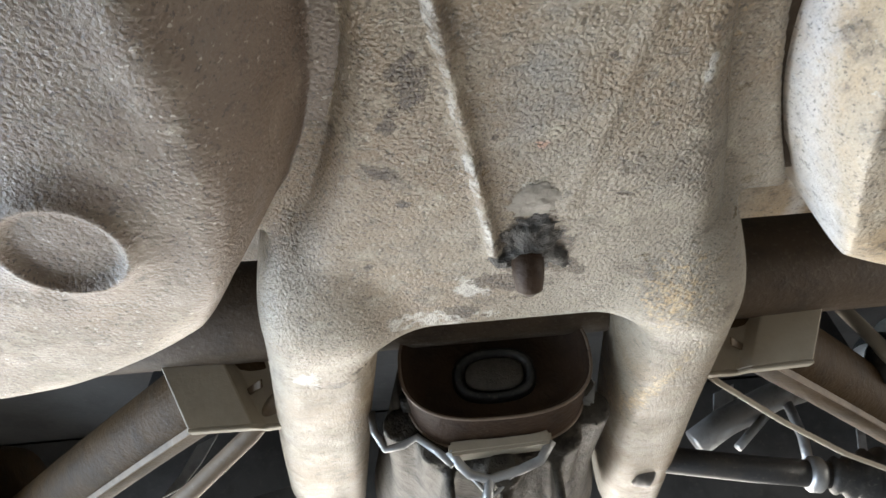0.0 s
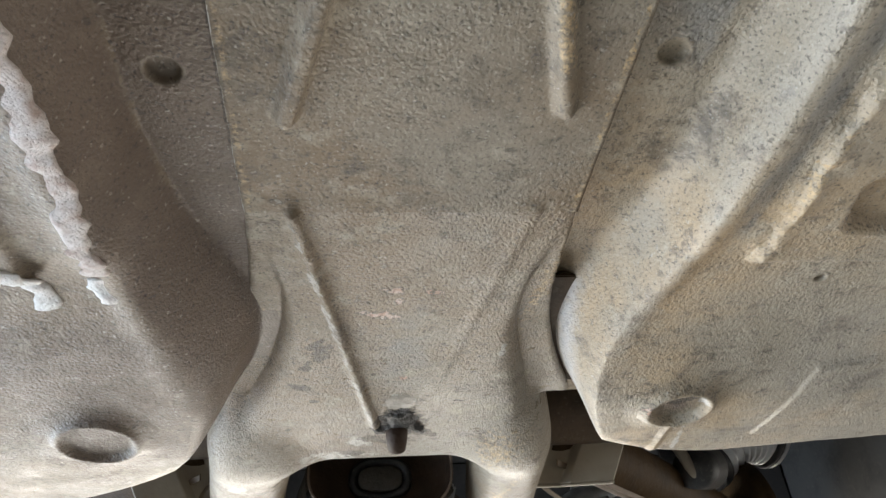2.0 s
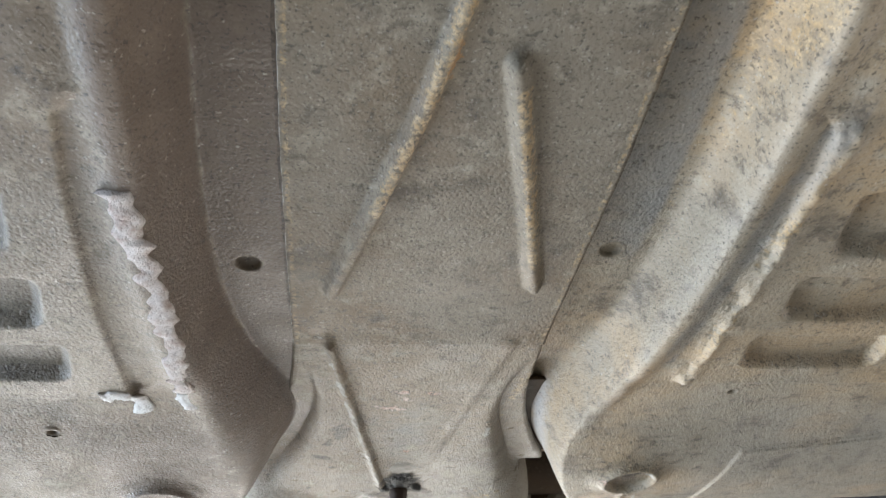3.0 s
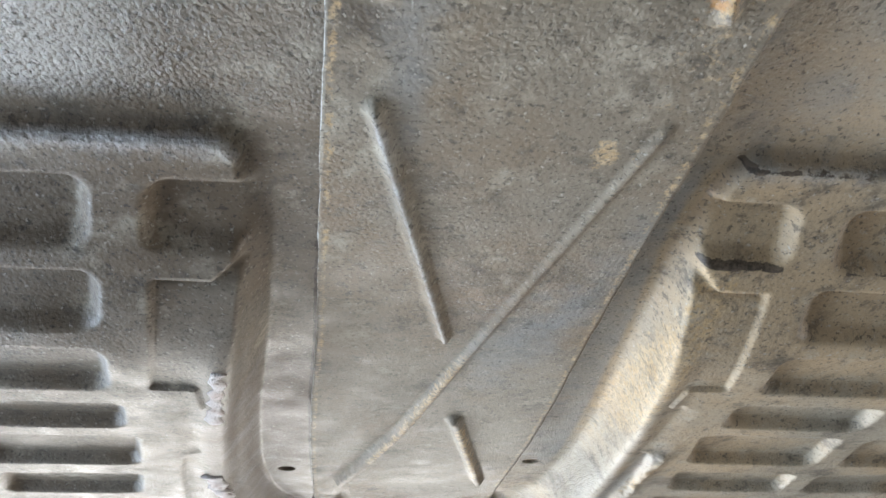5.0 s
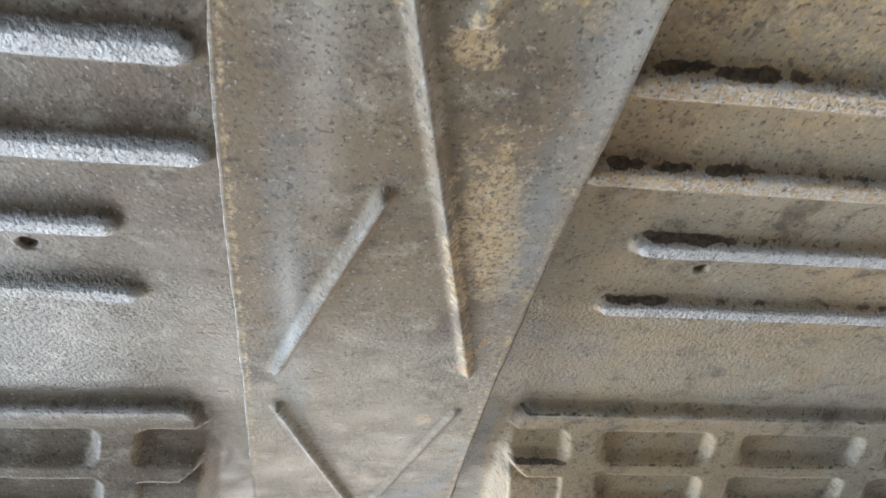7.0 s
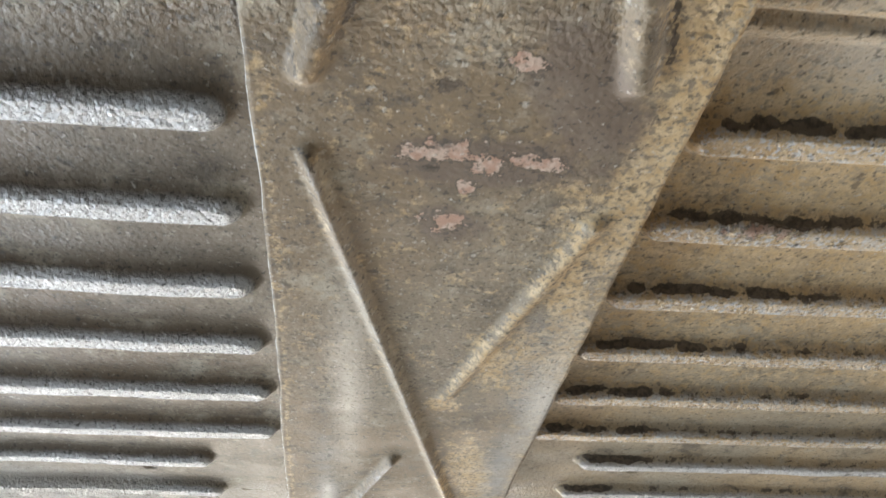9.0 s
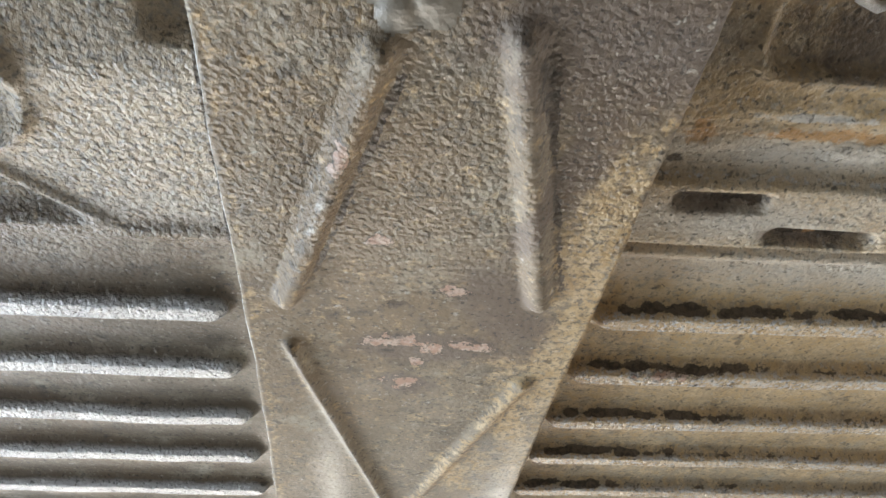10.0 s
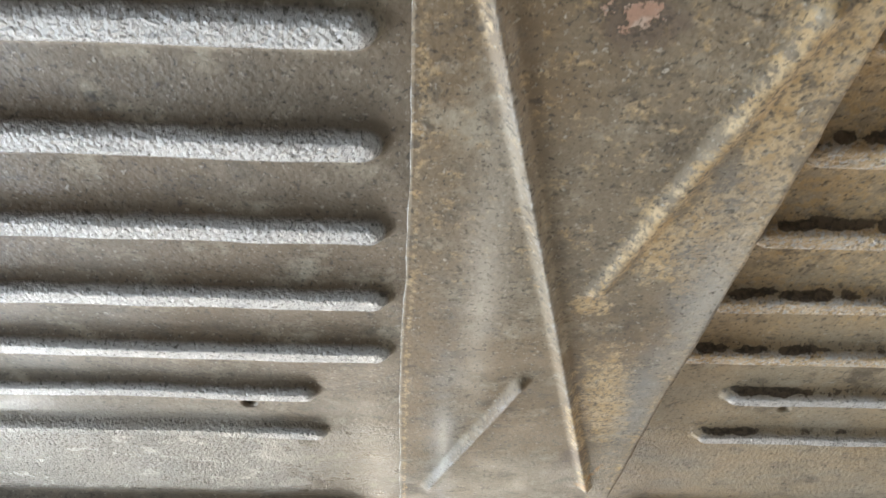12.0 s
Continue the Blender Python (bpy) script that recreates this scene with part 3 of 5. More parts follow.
def pan_masks(A, Y, s):
    masks = {}
    if s < 0:
        masks["pale"] = 0.55 * spots(A, Y, [(0.158, -0.07, 0.006, 0.03, 0), (0.132, -0.21, 0.01, 0.03, 0), (0.09, -1.055, 0.006, 0.02, 0), (0.083, -1.015, 0.0042, 0.012, -8), (0.23, 0.108, 0.04, 0.004, 0)])
        # glare on the left patch ahead of the ladder, painted as a pale coat
        masks["dust_sheen"] = 1.0 * smooth(0.09, 0.19, A) * smooth(-0.67, -0.58, Y) * (1 - smooth(-0.5, -0.47, Y))
        masks["mud"] = 0.25 * smooth(-0.3, 0.1, Y) + 0.52 * smooth(-0.98, -1.04, Y) + 0.22 * (1 - smooth(-0.5, -0.45, Y))
        inner = wall_foot(Y)
        masks["dust_sheen"] = masks["dust_sheen"] + 0.55 * smooth(-0.99, -1.01, Y) + 0.12 * smooth(-0.49, -0.44, Y) * (1 - smooth(-0.1, 0.1, Y)) * smooth(0.095, 0.11, A)
        # left wall and strip: brown stain with shade painted in; darker brown rear end
        masks["stain_shade"] = 0.60 * smooth(0.08, 0.2, Y) * (1 - smooth(0.23, 0.30, A)) * (1 - 0.6 * smooth(0.32, 0.40, Y)) + (0.9 * smooth(-0.004, 0.006, A - inner) * (1 - smooth(0.028, 0.044, A - inner)) + 0.80 * (A < inner)) * smooth(-0.36, -0.2, Y) * (1 - 0.6 * smooth(0.25, 0.4, Y))
        # shade in the gap beside the plate painted dark; dark blot inside the ring
        masks["oil_shade"] = np.maximum(spots(A, Y, [(0.13, -1.062, 0.010, 0.006, 0)]) * 0.6, 0.95 * (1 - smooth(0.0030, 0.0042, np.abs(A - EDGE(Y) - 0.0025))) * (1 - smooth(-1.0, -0.97, Y)) * smooth(-1.085, -1.07, Y))
    else:
        # oily grime, with part of the beads' shadow painted in, along their front walls
        ends = [0.19, 0.150, 0.162, 0.150, 0.138, 0.132]
        oil_shade = np.zeros_like(A)
        dots = 0.95 + 0.50 * lumpy(A, 0.2 * Y, 0.009, 21, 3)
        for y, e in list(zip(BEADS, ends)):
            strip = (dots - 0.08) * (1.0 - np.abs(Y - (y - 0.0074) - 0.001 * lumpy(A, Y, 0.012, 27)) / 0.0030)
            along = smooth(0.072, 0.084, A) * (1 - 0.42 * smooth(e - 0.006, e + 0.010, A)) * (1 - 0.4 * smooth(0.2, 0.3, A))
            oil_shade = np.maximum(oil_shade, np.clip(strip, 0, 1) * along)
        for y, a, e in ((-0.663, 0.110, 0.158), (-0.607, 0.111, 0.146), (-0.4605, 0.101, 0.138), (-0.402, 0.104, 0.156)):
            strip = dots * (1.0 - np.abs(Y - (y - 0.0076) - 0.001 * lumpy(A, Y, 0.012, 28)) / 0.0034)
            along = smooth(a, a + 0.006, A) * (1 - 0.5 * smooth(e - 0.006, e + 0.008, A))
            oil_shade = np.maximum(oil_shade, np.clip(strip, 0, 1) * along)
        # shade in the gap at the plate's edge, painted as a dark line
        oil_shade = np.maximum(oil_shade, 0.8 * (1 - smooth(0.0012, 0.0028, np.abs(A - EDGE(Y) - 0.0014))) * (1 - smooth(-1.07, -1.055, Y)))
        # dark blots in the front slots and the rear boss
        masks["oil_shade"] = np.maximum(oil_shade, 0.8 * spots(A, Y, [(0.099, -1.0275, 0.014, 0.0038, 3), (0.140, -1.0115, 0.012, 0.0035, 0), (0.126, -1.0105, 0.008, 0.0025, 0), (0.0745, -1.0445, 0.0035, 0.0035, 0), (0.219, 0.300, 0.014, 0.008, 0)]))
        tan = spots(A, Y, [(0.11, -1.042, 0.10, 0.020, 0), (0.12, -1.00, 0.09, 0.028, 0), (0.0835, -1.045, 0.010, 0.008, 0), (0.13, -0.962, 0.10, 0.016, 0), (0.2, -0.985, 0.16, 0.014, 0), (0.20, -1.03, 0.14, 0.05, 0)]) * 1.6
        tan = np.maximum(tan, 0.62 * spots(A, Y, [(0.187, -0.08, 0.008, 0.05, 4), (0.195, 0.04, 0.008, 0.06, 0)]))
        band = (1 - smooth(0.006, 0.018, np.abs(A - np.interp(Y, [-0.42, -0.25, -0.09, 0.1], [0.120, 0.130, 0.138, 0.134])))) * smooth(-0.425, -0.40, Y) * (1 - 0.5 * smooth(-0.25, -0.05, Y)) * 0.62
        spread = 0.22 * (1 - smooth(-1.0, -0.9, Y)) + 0.74 * (1 - smooth(-0.86, -0.5, Y)) + 0.30 * smooth(-0.5, -0.3, Y)
        tops = np.zeros_like(A)
        for y in BEADS:
            tops = np.maximum(tops, 0.70 * (1 - smooth(0.004, 0.010, np.abs(Y - y))) * (A > 0.074))
        masks["mud"] = np.maximum(np.maximum(tan, band), np.maximum(spread - 0.12, tops))
        masks["pale"] = np.maximum(spots(A, Y, [(0.112, -1.0615, 0.03, 0.003, 0), (0.238, 0.300, 0.006, 0.010, 0), (0.247, 0.385, 0.004, 0.05, -10)]) * 0.72, 0)
        # highlight along the wall's top edge, painted pale
        masks["dust_sheen"] = 0.45 * np.exp(-((A - np.interp(Y, [-0.3, -0.1, 0.1, 0.3], [0.134, 0.157, 0.158, 0.142])) / np.interp(Y, [-0.3, 0.1, 0.3], [0.005, 0.006, 0.020])) ** 2) * smooth(-0.30, -0.2, Y) * (1 - 0.4 * smooth(0.15, 0.3, Y))
        masks["dust_sheen"] = np.maximum(masks["dust_sheen"], 0.35 * (1 - smooth(-0.5, -0.42, Y)) * smooth(-0.62, -0.55, Y))
        # side light on the rear flank, painted pale
        masks["dust_sheen"] = np.maximum(masks["dust_sheen"], 0.5 * smooth(0.20, 0.32, Y) * (1 - smooth(0.14, 0.22, A)))
        masks["dust_sheen"] = np.maximum(masks["dust_sheen"], 0.42 * smooth(0.24, 0.30, A) * smooth(0.12, 0.2, Y))
        masks["ochre"] = 0.8 * spots(A, Y, [(0.0785, -1.0545, 0.006, 0.006, 0), (0.134, -1.012, 0.010, 0.003, 0), (0.12, -1.055, 0.03, 0.004, 0)])
        masks["dust_sheen"] = np.maximum(masks["dust_sheen"], 0.9 * spots(A, Y, [(0.12, -1.047, 0.10, 0.010, 0), (0.10, -1.018, 0.06, 0.014, 0), (0.20, -0.99, 0.16, 0.016, 0), (0.24, -1.03, 0.12, 0.03, 0)]))
        masks["pink"] = spots(A, Y, [(0.196, 0.305, 0.006, 0.008, 0), (0.115, -0.913, 0.012, 0.004, 0)])
        masks["stain_shade"] = 0.75 * spots(A, Y, [(0.219, 0.306, 0.022, 0.020, 0), (0.196, 0.300, 0.008, 0.006, 0)]) + 0.5 * np.clip(smooth(-1.0245, -1.022, Y) * (1 - smooth(-1.012, -1.010, Y)) * (A > 0.078) * (A < 0.12), 0, 1) * 0.3 + 0.9 * spots(A, Y, [(0.093, -1.0275, 0.020, 0.0048, 0), (0.137, -1.011, 0.021, 0.005, 0), (0.135, -1.085, 0.05, 0.012, 0)])
        masks["stain_shade"] = np.maximum(masks["stain_shade"], 0.3 * smooth(0.05, 0.5, lumpy(A, 1.6 * Y, 0.035, 33, 3)) * (1 - smooth(-0.62, -0.5, Y)) * smooth(-0.99, -0.96, Y) + 0.25 * smooth(0.1, 0.5, lumpy(A, Y, 0.05, 41, 3)) * smooth(0.1, 0.2, Y))
        masks["slate"] = 0.6 * smooth(0.162, 0.170, A) * (1 - smooth(0.180, 0.188, A)) * smooth(-0.22, -0.15, Y) * (1 - smooth(0.05, 0.15, Y)) + 0.5 * smooth(-0.66, -0.56, Y) * (1 - smooth(-0.47, -0.44, Y)) * (1 - smooth(0.12, 0.2, A)) + 0.7 * smooth(-0.47, -0.44, Y) * (1 - smooth(-0.05, 0.08, Y)) * (1 - smooth(-0.004, 0.006, A - wall_foot(Y))) + 0.5 * smooth(0.2, 0.12, A) * smooth(-1.055, -1.08, Y)
    return masks


def pan_pebble(A, Y, s):
    """Where the coating is thick and pebbled."""
    front = (0.75 if s < 0 else 0.5) * smooth(-0.97, -1.0, Y)
    rear = (0.30 if s < 0 else 0.40) * smooth(-0.25, 0.0, Y)
    patch = smooth(-0.63, -0.6, Y) * (1 - smooth(-0.49, -0.475, Y)) * (0.5 + 0.6 * smooth(0.10, 0.2, A) if s < 0 else 0.35)
    return np.maximum(np.maximum(front, rear), patch)


def floor_pan(name, s, material, label):
    ys = np.concatenate([np.arange(-1.155, -0.58, 0.0012), np.arange(-0.58, 0.478, 0.0019)])
    us = np.concatenate([np.linspace(0, 0.4, 290), np.linspace(0.4, 0.62, 40)[1:]])
    U, Y = np.meshgrid(us, ys)
    A = np.minimum(EDGE(Y), 0.093) - 0.012 + U
    masks = pan_masks(A, Y, s)
    Z, drop = pan_z(A, Y, s)
    masks["oil_shade"] = np.maximum(masks["oil_shade"], 0.75 * (1 - smooth(0.0006, 0.0022, np.abs(A - EDGE(Y) - 0.0008))) * smooth(-0.62, -0.3, Y) * (1 - smooth(0.05, 0.1, Y)))
    masks["pebble"] = pan_pebble(A, Y, s)
    # bead tops: pale worn coat with its cool glint painted in
    masks["worn_lit_crest"] = np.clip(drop / 0.0065, 0, 1) * (1 if s < 0 else 0.75) * (1 - 0.84 * smooth(-0.50, -0.44, Y))
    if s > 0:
        # side light on the rear flank and lit step edges, painted pale
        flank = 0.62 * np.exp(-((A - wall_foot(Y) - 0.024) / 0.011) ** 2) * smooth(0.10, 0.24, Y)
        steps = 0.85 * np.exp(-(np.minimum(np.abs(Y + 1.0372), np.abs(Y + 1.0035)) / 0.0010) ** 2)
        masks["worn_lit_crest"] = np.maximum(masks["worn_lit_crest"] * (1 - 0.7 * smooth(-0.99, -1.0, Y)), np.maximum(flank, steps))
    Z = Z + 0.0006 * lumpy(A, Y, 0.03, 5 + s) + 0.0012 * lumpy(A, Y, 0.11, 2 + s, 2)
    X = s * A + MIDDLE(Y)
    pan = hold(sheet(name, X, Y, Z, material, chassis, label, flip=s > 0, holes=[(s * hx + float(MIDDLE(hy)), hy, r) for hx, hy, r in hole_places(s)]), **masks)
    for hx, hy, r in hole_places(s):
        near = np.hypot(A - hx, Y - hy)
        z = float(Z[(near > r) & (near < r + 0.006)].mean())
        drain_hole(s * hx + float(MIDDLE(hy)), hy, z, r, material, pan)
    return pan


def drain_hole(x, y, z, r, material, parent):
    """A drawn collar round a hole that goes up into the floor, closed above by a dirty plug."""
    rows = [(r + 0.0040, 0.0014), (r + 0.0020, 0.0002), (r + 0.0004, 0.0), (r - 0.0006, 0.0010), (r - 0.0010, 0.0026), (r * 0.80, 0.0036), (r * 0.45, 0.0040), (0.0002, 0.0041)]
    n = 28
    verts = [(x + a * math.cos(2 * math.pi * k / n), y + a * math.sin(2 * math.pi * k / n), z + h) for a, h in rows for k in range(n)]
    faces = [(i * n + k, i * n + (k + 1) % n, (i + 1) * n + (k + 1) % n, (i + 1) * n + k) for i in range(len(rows) - 1) for k in range(n)]
    return mesh_ob("drain_hole", verts, faces, material, parent, "small round drain hole with a raised rim")


chassis = tagged(new("car_chassis"), "old car's dusty steel underbody with floor pans and frame fork", "car underbody")
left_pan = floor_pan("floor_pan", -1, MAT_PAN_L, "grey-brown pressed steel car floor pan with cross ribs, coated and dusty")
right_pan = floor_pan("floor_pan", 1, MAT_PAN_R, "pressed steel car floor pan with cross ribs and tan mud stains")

MAT_SEAL = plain("white_sealant", (0.78, 0.77, 0.75), 0.7, wear=(0.52, 0.42, 0.37), scale=60.0, amount=0.6, grain=1.2, dust_sheen=0.5)
MAT_PINK = plain("pinkish_sealant", (0.66, 0.60, 0.575), 0.6, wear=(0.44, 0.32, 0.27), scale=95.0, amount=0.95, grain=1.4, dust_sheen=0.4)
MAT_PUTTY = plain("grey_putty", (0.22, 0.195, 0.16), 0.4, wear=(0.15, 0.135, 0.11), scale=40.0, amount=0.6, grain=0.5, dust_sheen=0.2)


def crust(name, places, surface, high, material, parent, label, seed=1, ragged=0.4, cell=0.010, step=0.0013):
    """A ragged lump of sealant that lies on a surface. places as for spots()."""
    x0, x1 = min(p[0] - 1.6 * max(p[2:4]) for p in places), max(p[0] + 1.6 * max(p[2:4]) for p in places)
    y0, y1 = min(p[1] - 1.6 * max(p[2:4]) for p in places), max(p[1] + 1.6 * max(p[2:4]) for p in places)
    X, Y = np.meshgrid(np.arange(x0, x1, step), np.arange(y0, y1, step))
    m = spots(X, Y, places) + ragged * 0.22 * (lumpy(X + 0.4 * Y, Y - 0.4 * X, cell, seed, 2) + lumpy(X - 0.8 * Y, Y + 0.8 * X, 0.6 * cell, seed + 1, 2))
    Z = surface(X, Y) - 0.0003 - high * smooth(0.40, 0.85, m) - 0.0005 * lumpy(X, Y, 0.004, seed + 3) * smooth(0.45, 0.8, m)
    n, k = X.shape
    i = np.arange(n * k).reshape(n, k)
    q = np.stack([i[:-1, :-1], i[1:, :-1], i[1:, 1:], i[:-1, 1:]], -1).reshape(-1, 4)
    keep = (m.ravel()[q] > 0.40).all(1)
    q = q[keep]
    used, inv = np.unique(q, return_inverse=True)
    V = np.stack([X, Y, Z], -1).reshape(-1, 3)[used]
    return mesh_ob(name, V.tolist(), inv.reshape(-1, 4).tolist(), material, parent, label)


def under_left(X, Y):
    A = MIDDLE(Y) - X
    return pan_z(A, Y, -1)[0] + 0.0006 * lumpy(A, Y, 0.03, 4) + 0.0012 * lumpy(A, Y, 0.11, 1, 2)


def under_right(X, Y):
    A = X - MIDDLE(Y)
    return pan_z(A, Y, 1)[0] + 0.0006 * lumpy(A, Y, 0.03, 6) + 0.0012 * lumpy(A, Y, 0.11, 3, 2)


crumbs = random.Random(8)


def dabs(name, line, n, size, surface, material, parent, label):
    """An uneven, flat run of sealant along a line, lumpy like dabs grown together."""
    xs, ys = np.array(line).T
    t = np.linspace(0, len(line) - 1, 12 * n)
    x, y = (np.convolve(np.pad(np.interp(t, np.arange(len(line)), v), 3, "edge"), np.ones(7) / 7, "valid") for v in (xs, ys))
    lump = np.interp(t, np.linspace(0, len(line) - 1, 2 * n), [crumbs.uniform(0.55, 1.0) if k % 2 else crumbs.uniform(0.8, 1.3) for k in range(2 * n)])
    sway = np.interp(t, np.linspace(0, len(line) - 1, 2 * n), [crumbs.uniform(-0.35, 0.35) for _ in range(2 * n)])
    lump[0] = lump[-1] = 0.05
    dx, dy = np.gradient(x), np.gradient(y)
    across = np.stack([-dy, dx], -1) / np.hypot(dx, dy)[:, None]
    x, y = x + across[:, 0] * sway * size, y + across[:, 1] * sway * size
    z = surface(x, y)
    verts = []
    for k in range(len(t)):
        for q in range(14):
            az = 2 * math.pi * q / 14
            r = size * lump[k] * (1 + 0.30 * noise.noise(Vector((1.2 * math.cos(az) + 7000 * size, 1.2 * math.sin(az), 0.16 * k))))
            verts.append((x[k] + across[k, 0] * r * math.cos(az), y[k] + across[k, 1] * r * math.cos(az), z[k] + 0.24 * r * math.sin(az)))
    faces = [(k * 14 + q, k * 14 + (q + 1) % 14, k * 14 + 14 + (q + 1) % 14, k * 14 + 14 + q) for k in range(len(t) - 1) for q in range(14)]
    return mesh_ob(name, verts, faces, material, parent, label)


dabs("sealant_patch", [(-0.219, 0.109), (-0.208, 0.108), (-0.201, 0.113), (-0.1995, 0.128), (-0.199, 0.148)], 6, 0.0075, under_left, MAT_SEAL, left_pan, "white lump of sealant")
dabs("sealant_patch", [(-0.1665, 0.116), (-0.1660, 0.140)], 3, 0.0060, under_left, MAT_SEAL, left_pan, "white lump of sealant")
dabs("sealant_strip", [(-0.1625, -0.105), (-0.1612, -0.058), (-0.1610, -0.010), (-0.1620, 0.035), (-0.1635, 0.080), (-0.1655, 0.112)], 17, 0.0072, under_left, MAT_PINK, left_pan, "pinkish ragged strip of sealant")
dabs("sealant_strip", [(-0.1290, -0.325), (-0.1430, -0.240)], 6, 0.0042, under_left, MAT_PINK, left_pan, "pinkish ragged strip of sealant")
curl = [(0.097, -1.109), (0.1045, -1.1095), (0.1085, -1.106), (0.1085, -1.099), (0.1105, -1.095), (0.116, -1.0925), (0.123, -1.0955)]
tube("sealant_curl", [(x + 0.0043, y, float(under_right(np.array([x + 0.0043]), np.array([y]))[0]) - 0.0008) for x, y in curl], [0.0008, 0.0013, 0.0017, 0.0019, 0.0021, 0.0017, 0.0008], MAT_SEAL, right_pan, "grey-white curl of loose sealant", sides=10)

# ---- tunnel cover plate ----
LINES = [
    (-0.042, -0.987, -0.0125, -1.092, 0.0034, 0.0050, 0.0050), (0.0440, -0.991, 0.0200, -1.098, 0.0036, 0.0045, 0.0050),
    (-0.043, -0.955, 0.050, -0.560, 0.0016, 0.0055, 0.0060), (0.049, -0.930, 0.0135, -0.797, 0.0030, 0.0030, 0.0060),
    (-0.008, -0.713, -0.0535, -0.559, 0.0022, 0.0050, 0.0060), (-0.055, -0.507, -0.0065, -0.314, 0.0024, 0.0055, 0.0050),
    (0.019, -0.165, 0.0665, 0.020, 0.0044, 0.0065, 0.0045),
    (-0.067, 0.102, -0.016, 0.395, 0.0026, 0.0062, 0.0062), (0.068, 0.100, 0.022, 0.36, 0.0040, 0.0018, 0.0075),
]


def plate_z(X, Y):
    Z = 1.750 - 0.002 * smooth(0.0, 0.15, Y) - 0.010 * smooth(0.12, 0.46, Y)
    for x0, y0, x1, y1, half, high, soft in LINES:
        Z = Z - bead(seg(X, Y, x0, y0, x1, y1), half, high, soft)
    grow = smooth(-0.45, 0.0, Y)
    long_one = np.minimum(seg(X, Y, 0.052, -0.505, -0.020, -0.135), seg(X, Y, -0.020, -0.135, -0.065, 0.028))
    return Z - bead(long_one - 0.0030 * grow, 0.0018, 1.0, 0.0046) * (0.0022 + 0.0050 * grow)


def plate_masks(X, Y):
    right = smooth(0.0, 0.03, X)
    mud = spots(X, Y, [(0.057, -1.015, 0.014, 0.065, -6), (0.060, -0.955, 0.014, 0.08, 0), (0.054, -0.87, 0.010, 0.09, -12), (0.03, -0.83, 0.01, 0.03, -15), (0.038, -0.69, 0.016, 0.06, -12), (0.034, -0.49, 0.006, 0.010, 0), (0.050, -0.82, 0.014, 0.05, -15), (0.012, -0.785, 0.010, 0.01, 0)]) * 0.95
    mud = np.maximum(mud, 0.42 * smooth(0.005, 0.05, X) * smooth(-0.3, -0.6, Y))
    mud = np.maximum(mud, 0.40 * smooth(-0.6, -0.85, Y))
    for x0, y0, x1, y1 in ((0.010, -0.29, -0.020, -0.135), (-0.020, -0.135, -0.040, -0.06), (0.025, -0.15, 0.06, -0.01), (0.050, -0.560, 0.02, -0.69), (0.049, -0.930, 0.0135, -0.797), (0.058, -1.0, 0.05, -0.965)):
        mud = np.maximum(mud, 0.62 * (1 - smooth(0.002, 0.008, seg(X, Y, x0, y0, x1, y1))))
    mud = np.maximum(mud, 0.55 * np.exp(-((np.abs(X - MIDDLE(Y)) - EDGE(Y) + 0.003) / 0.003) ** 2))
    # dark lines along the right side of the two front beads
    bead_lines = np.minimum(seg(X, Y, 0.0505, -0.997, 0.0275, -1.092), seg(X, Y, -0.0350, -0.992, -0.0070, -1.085))
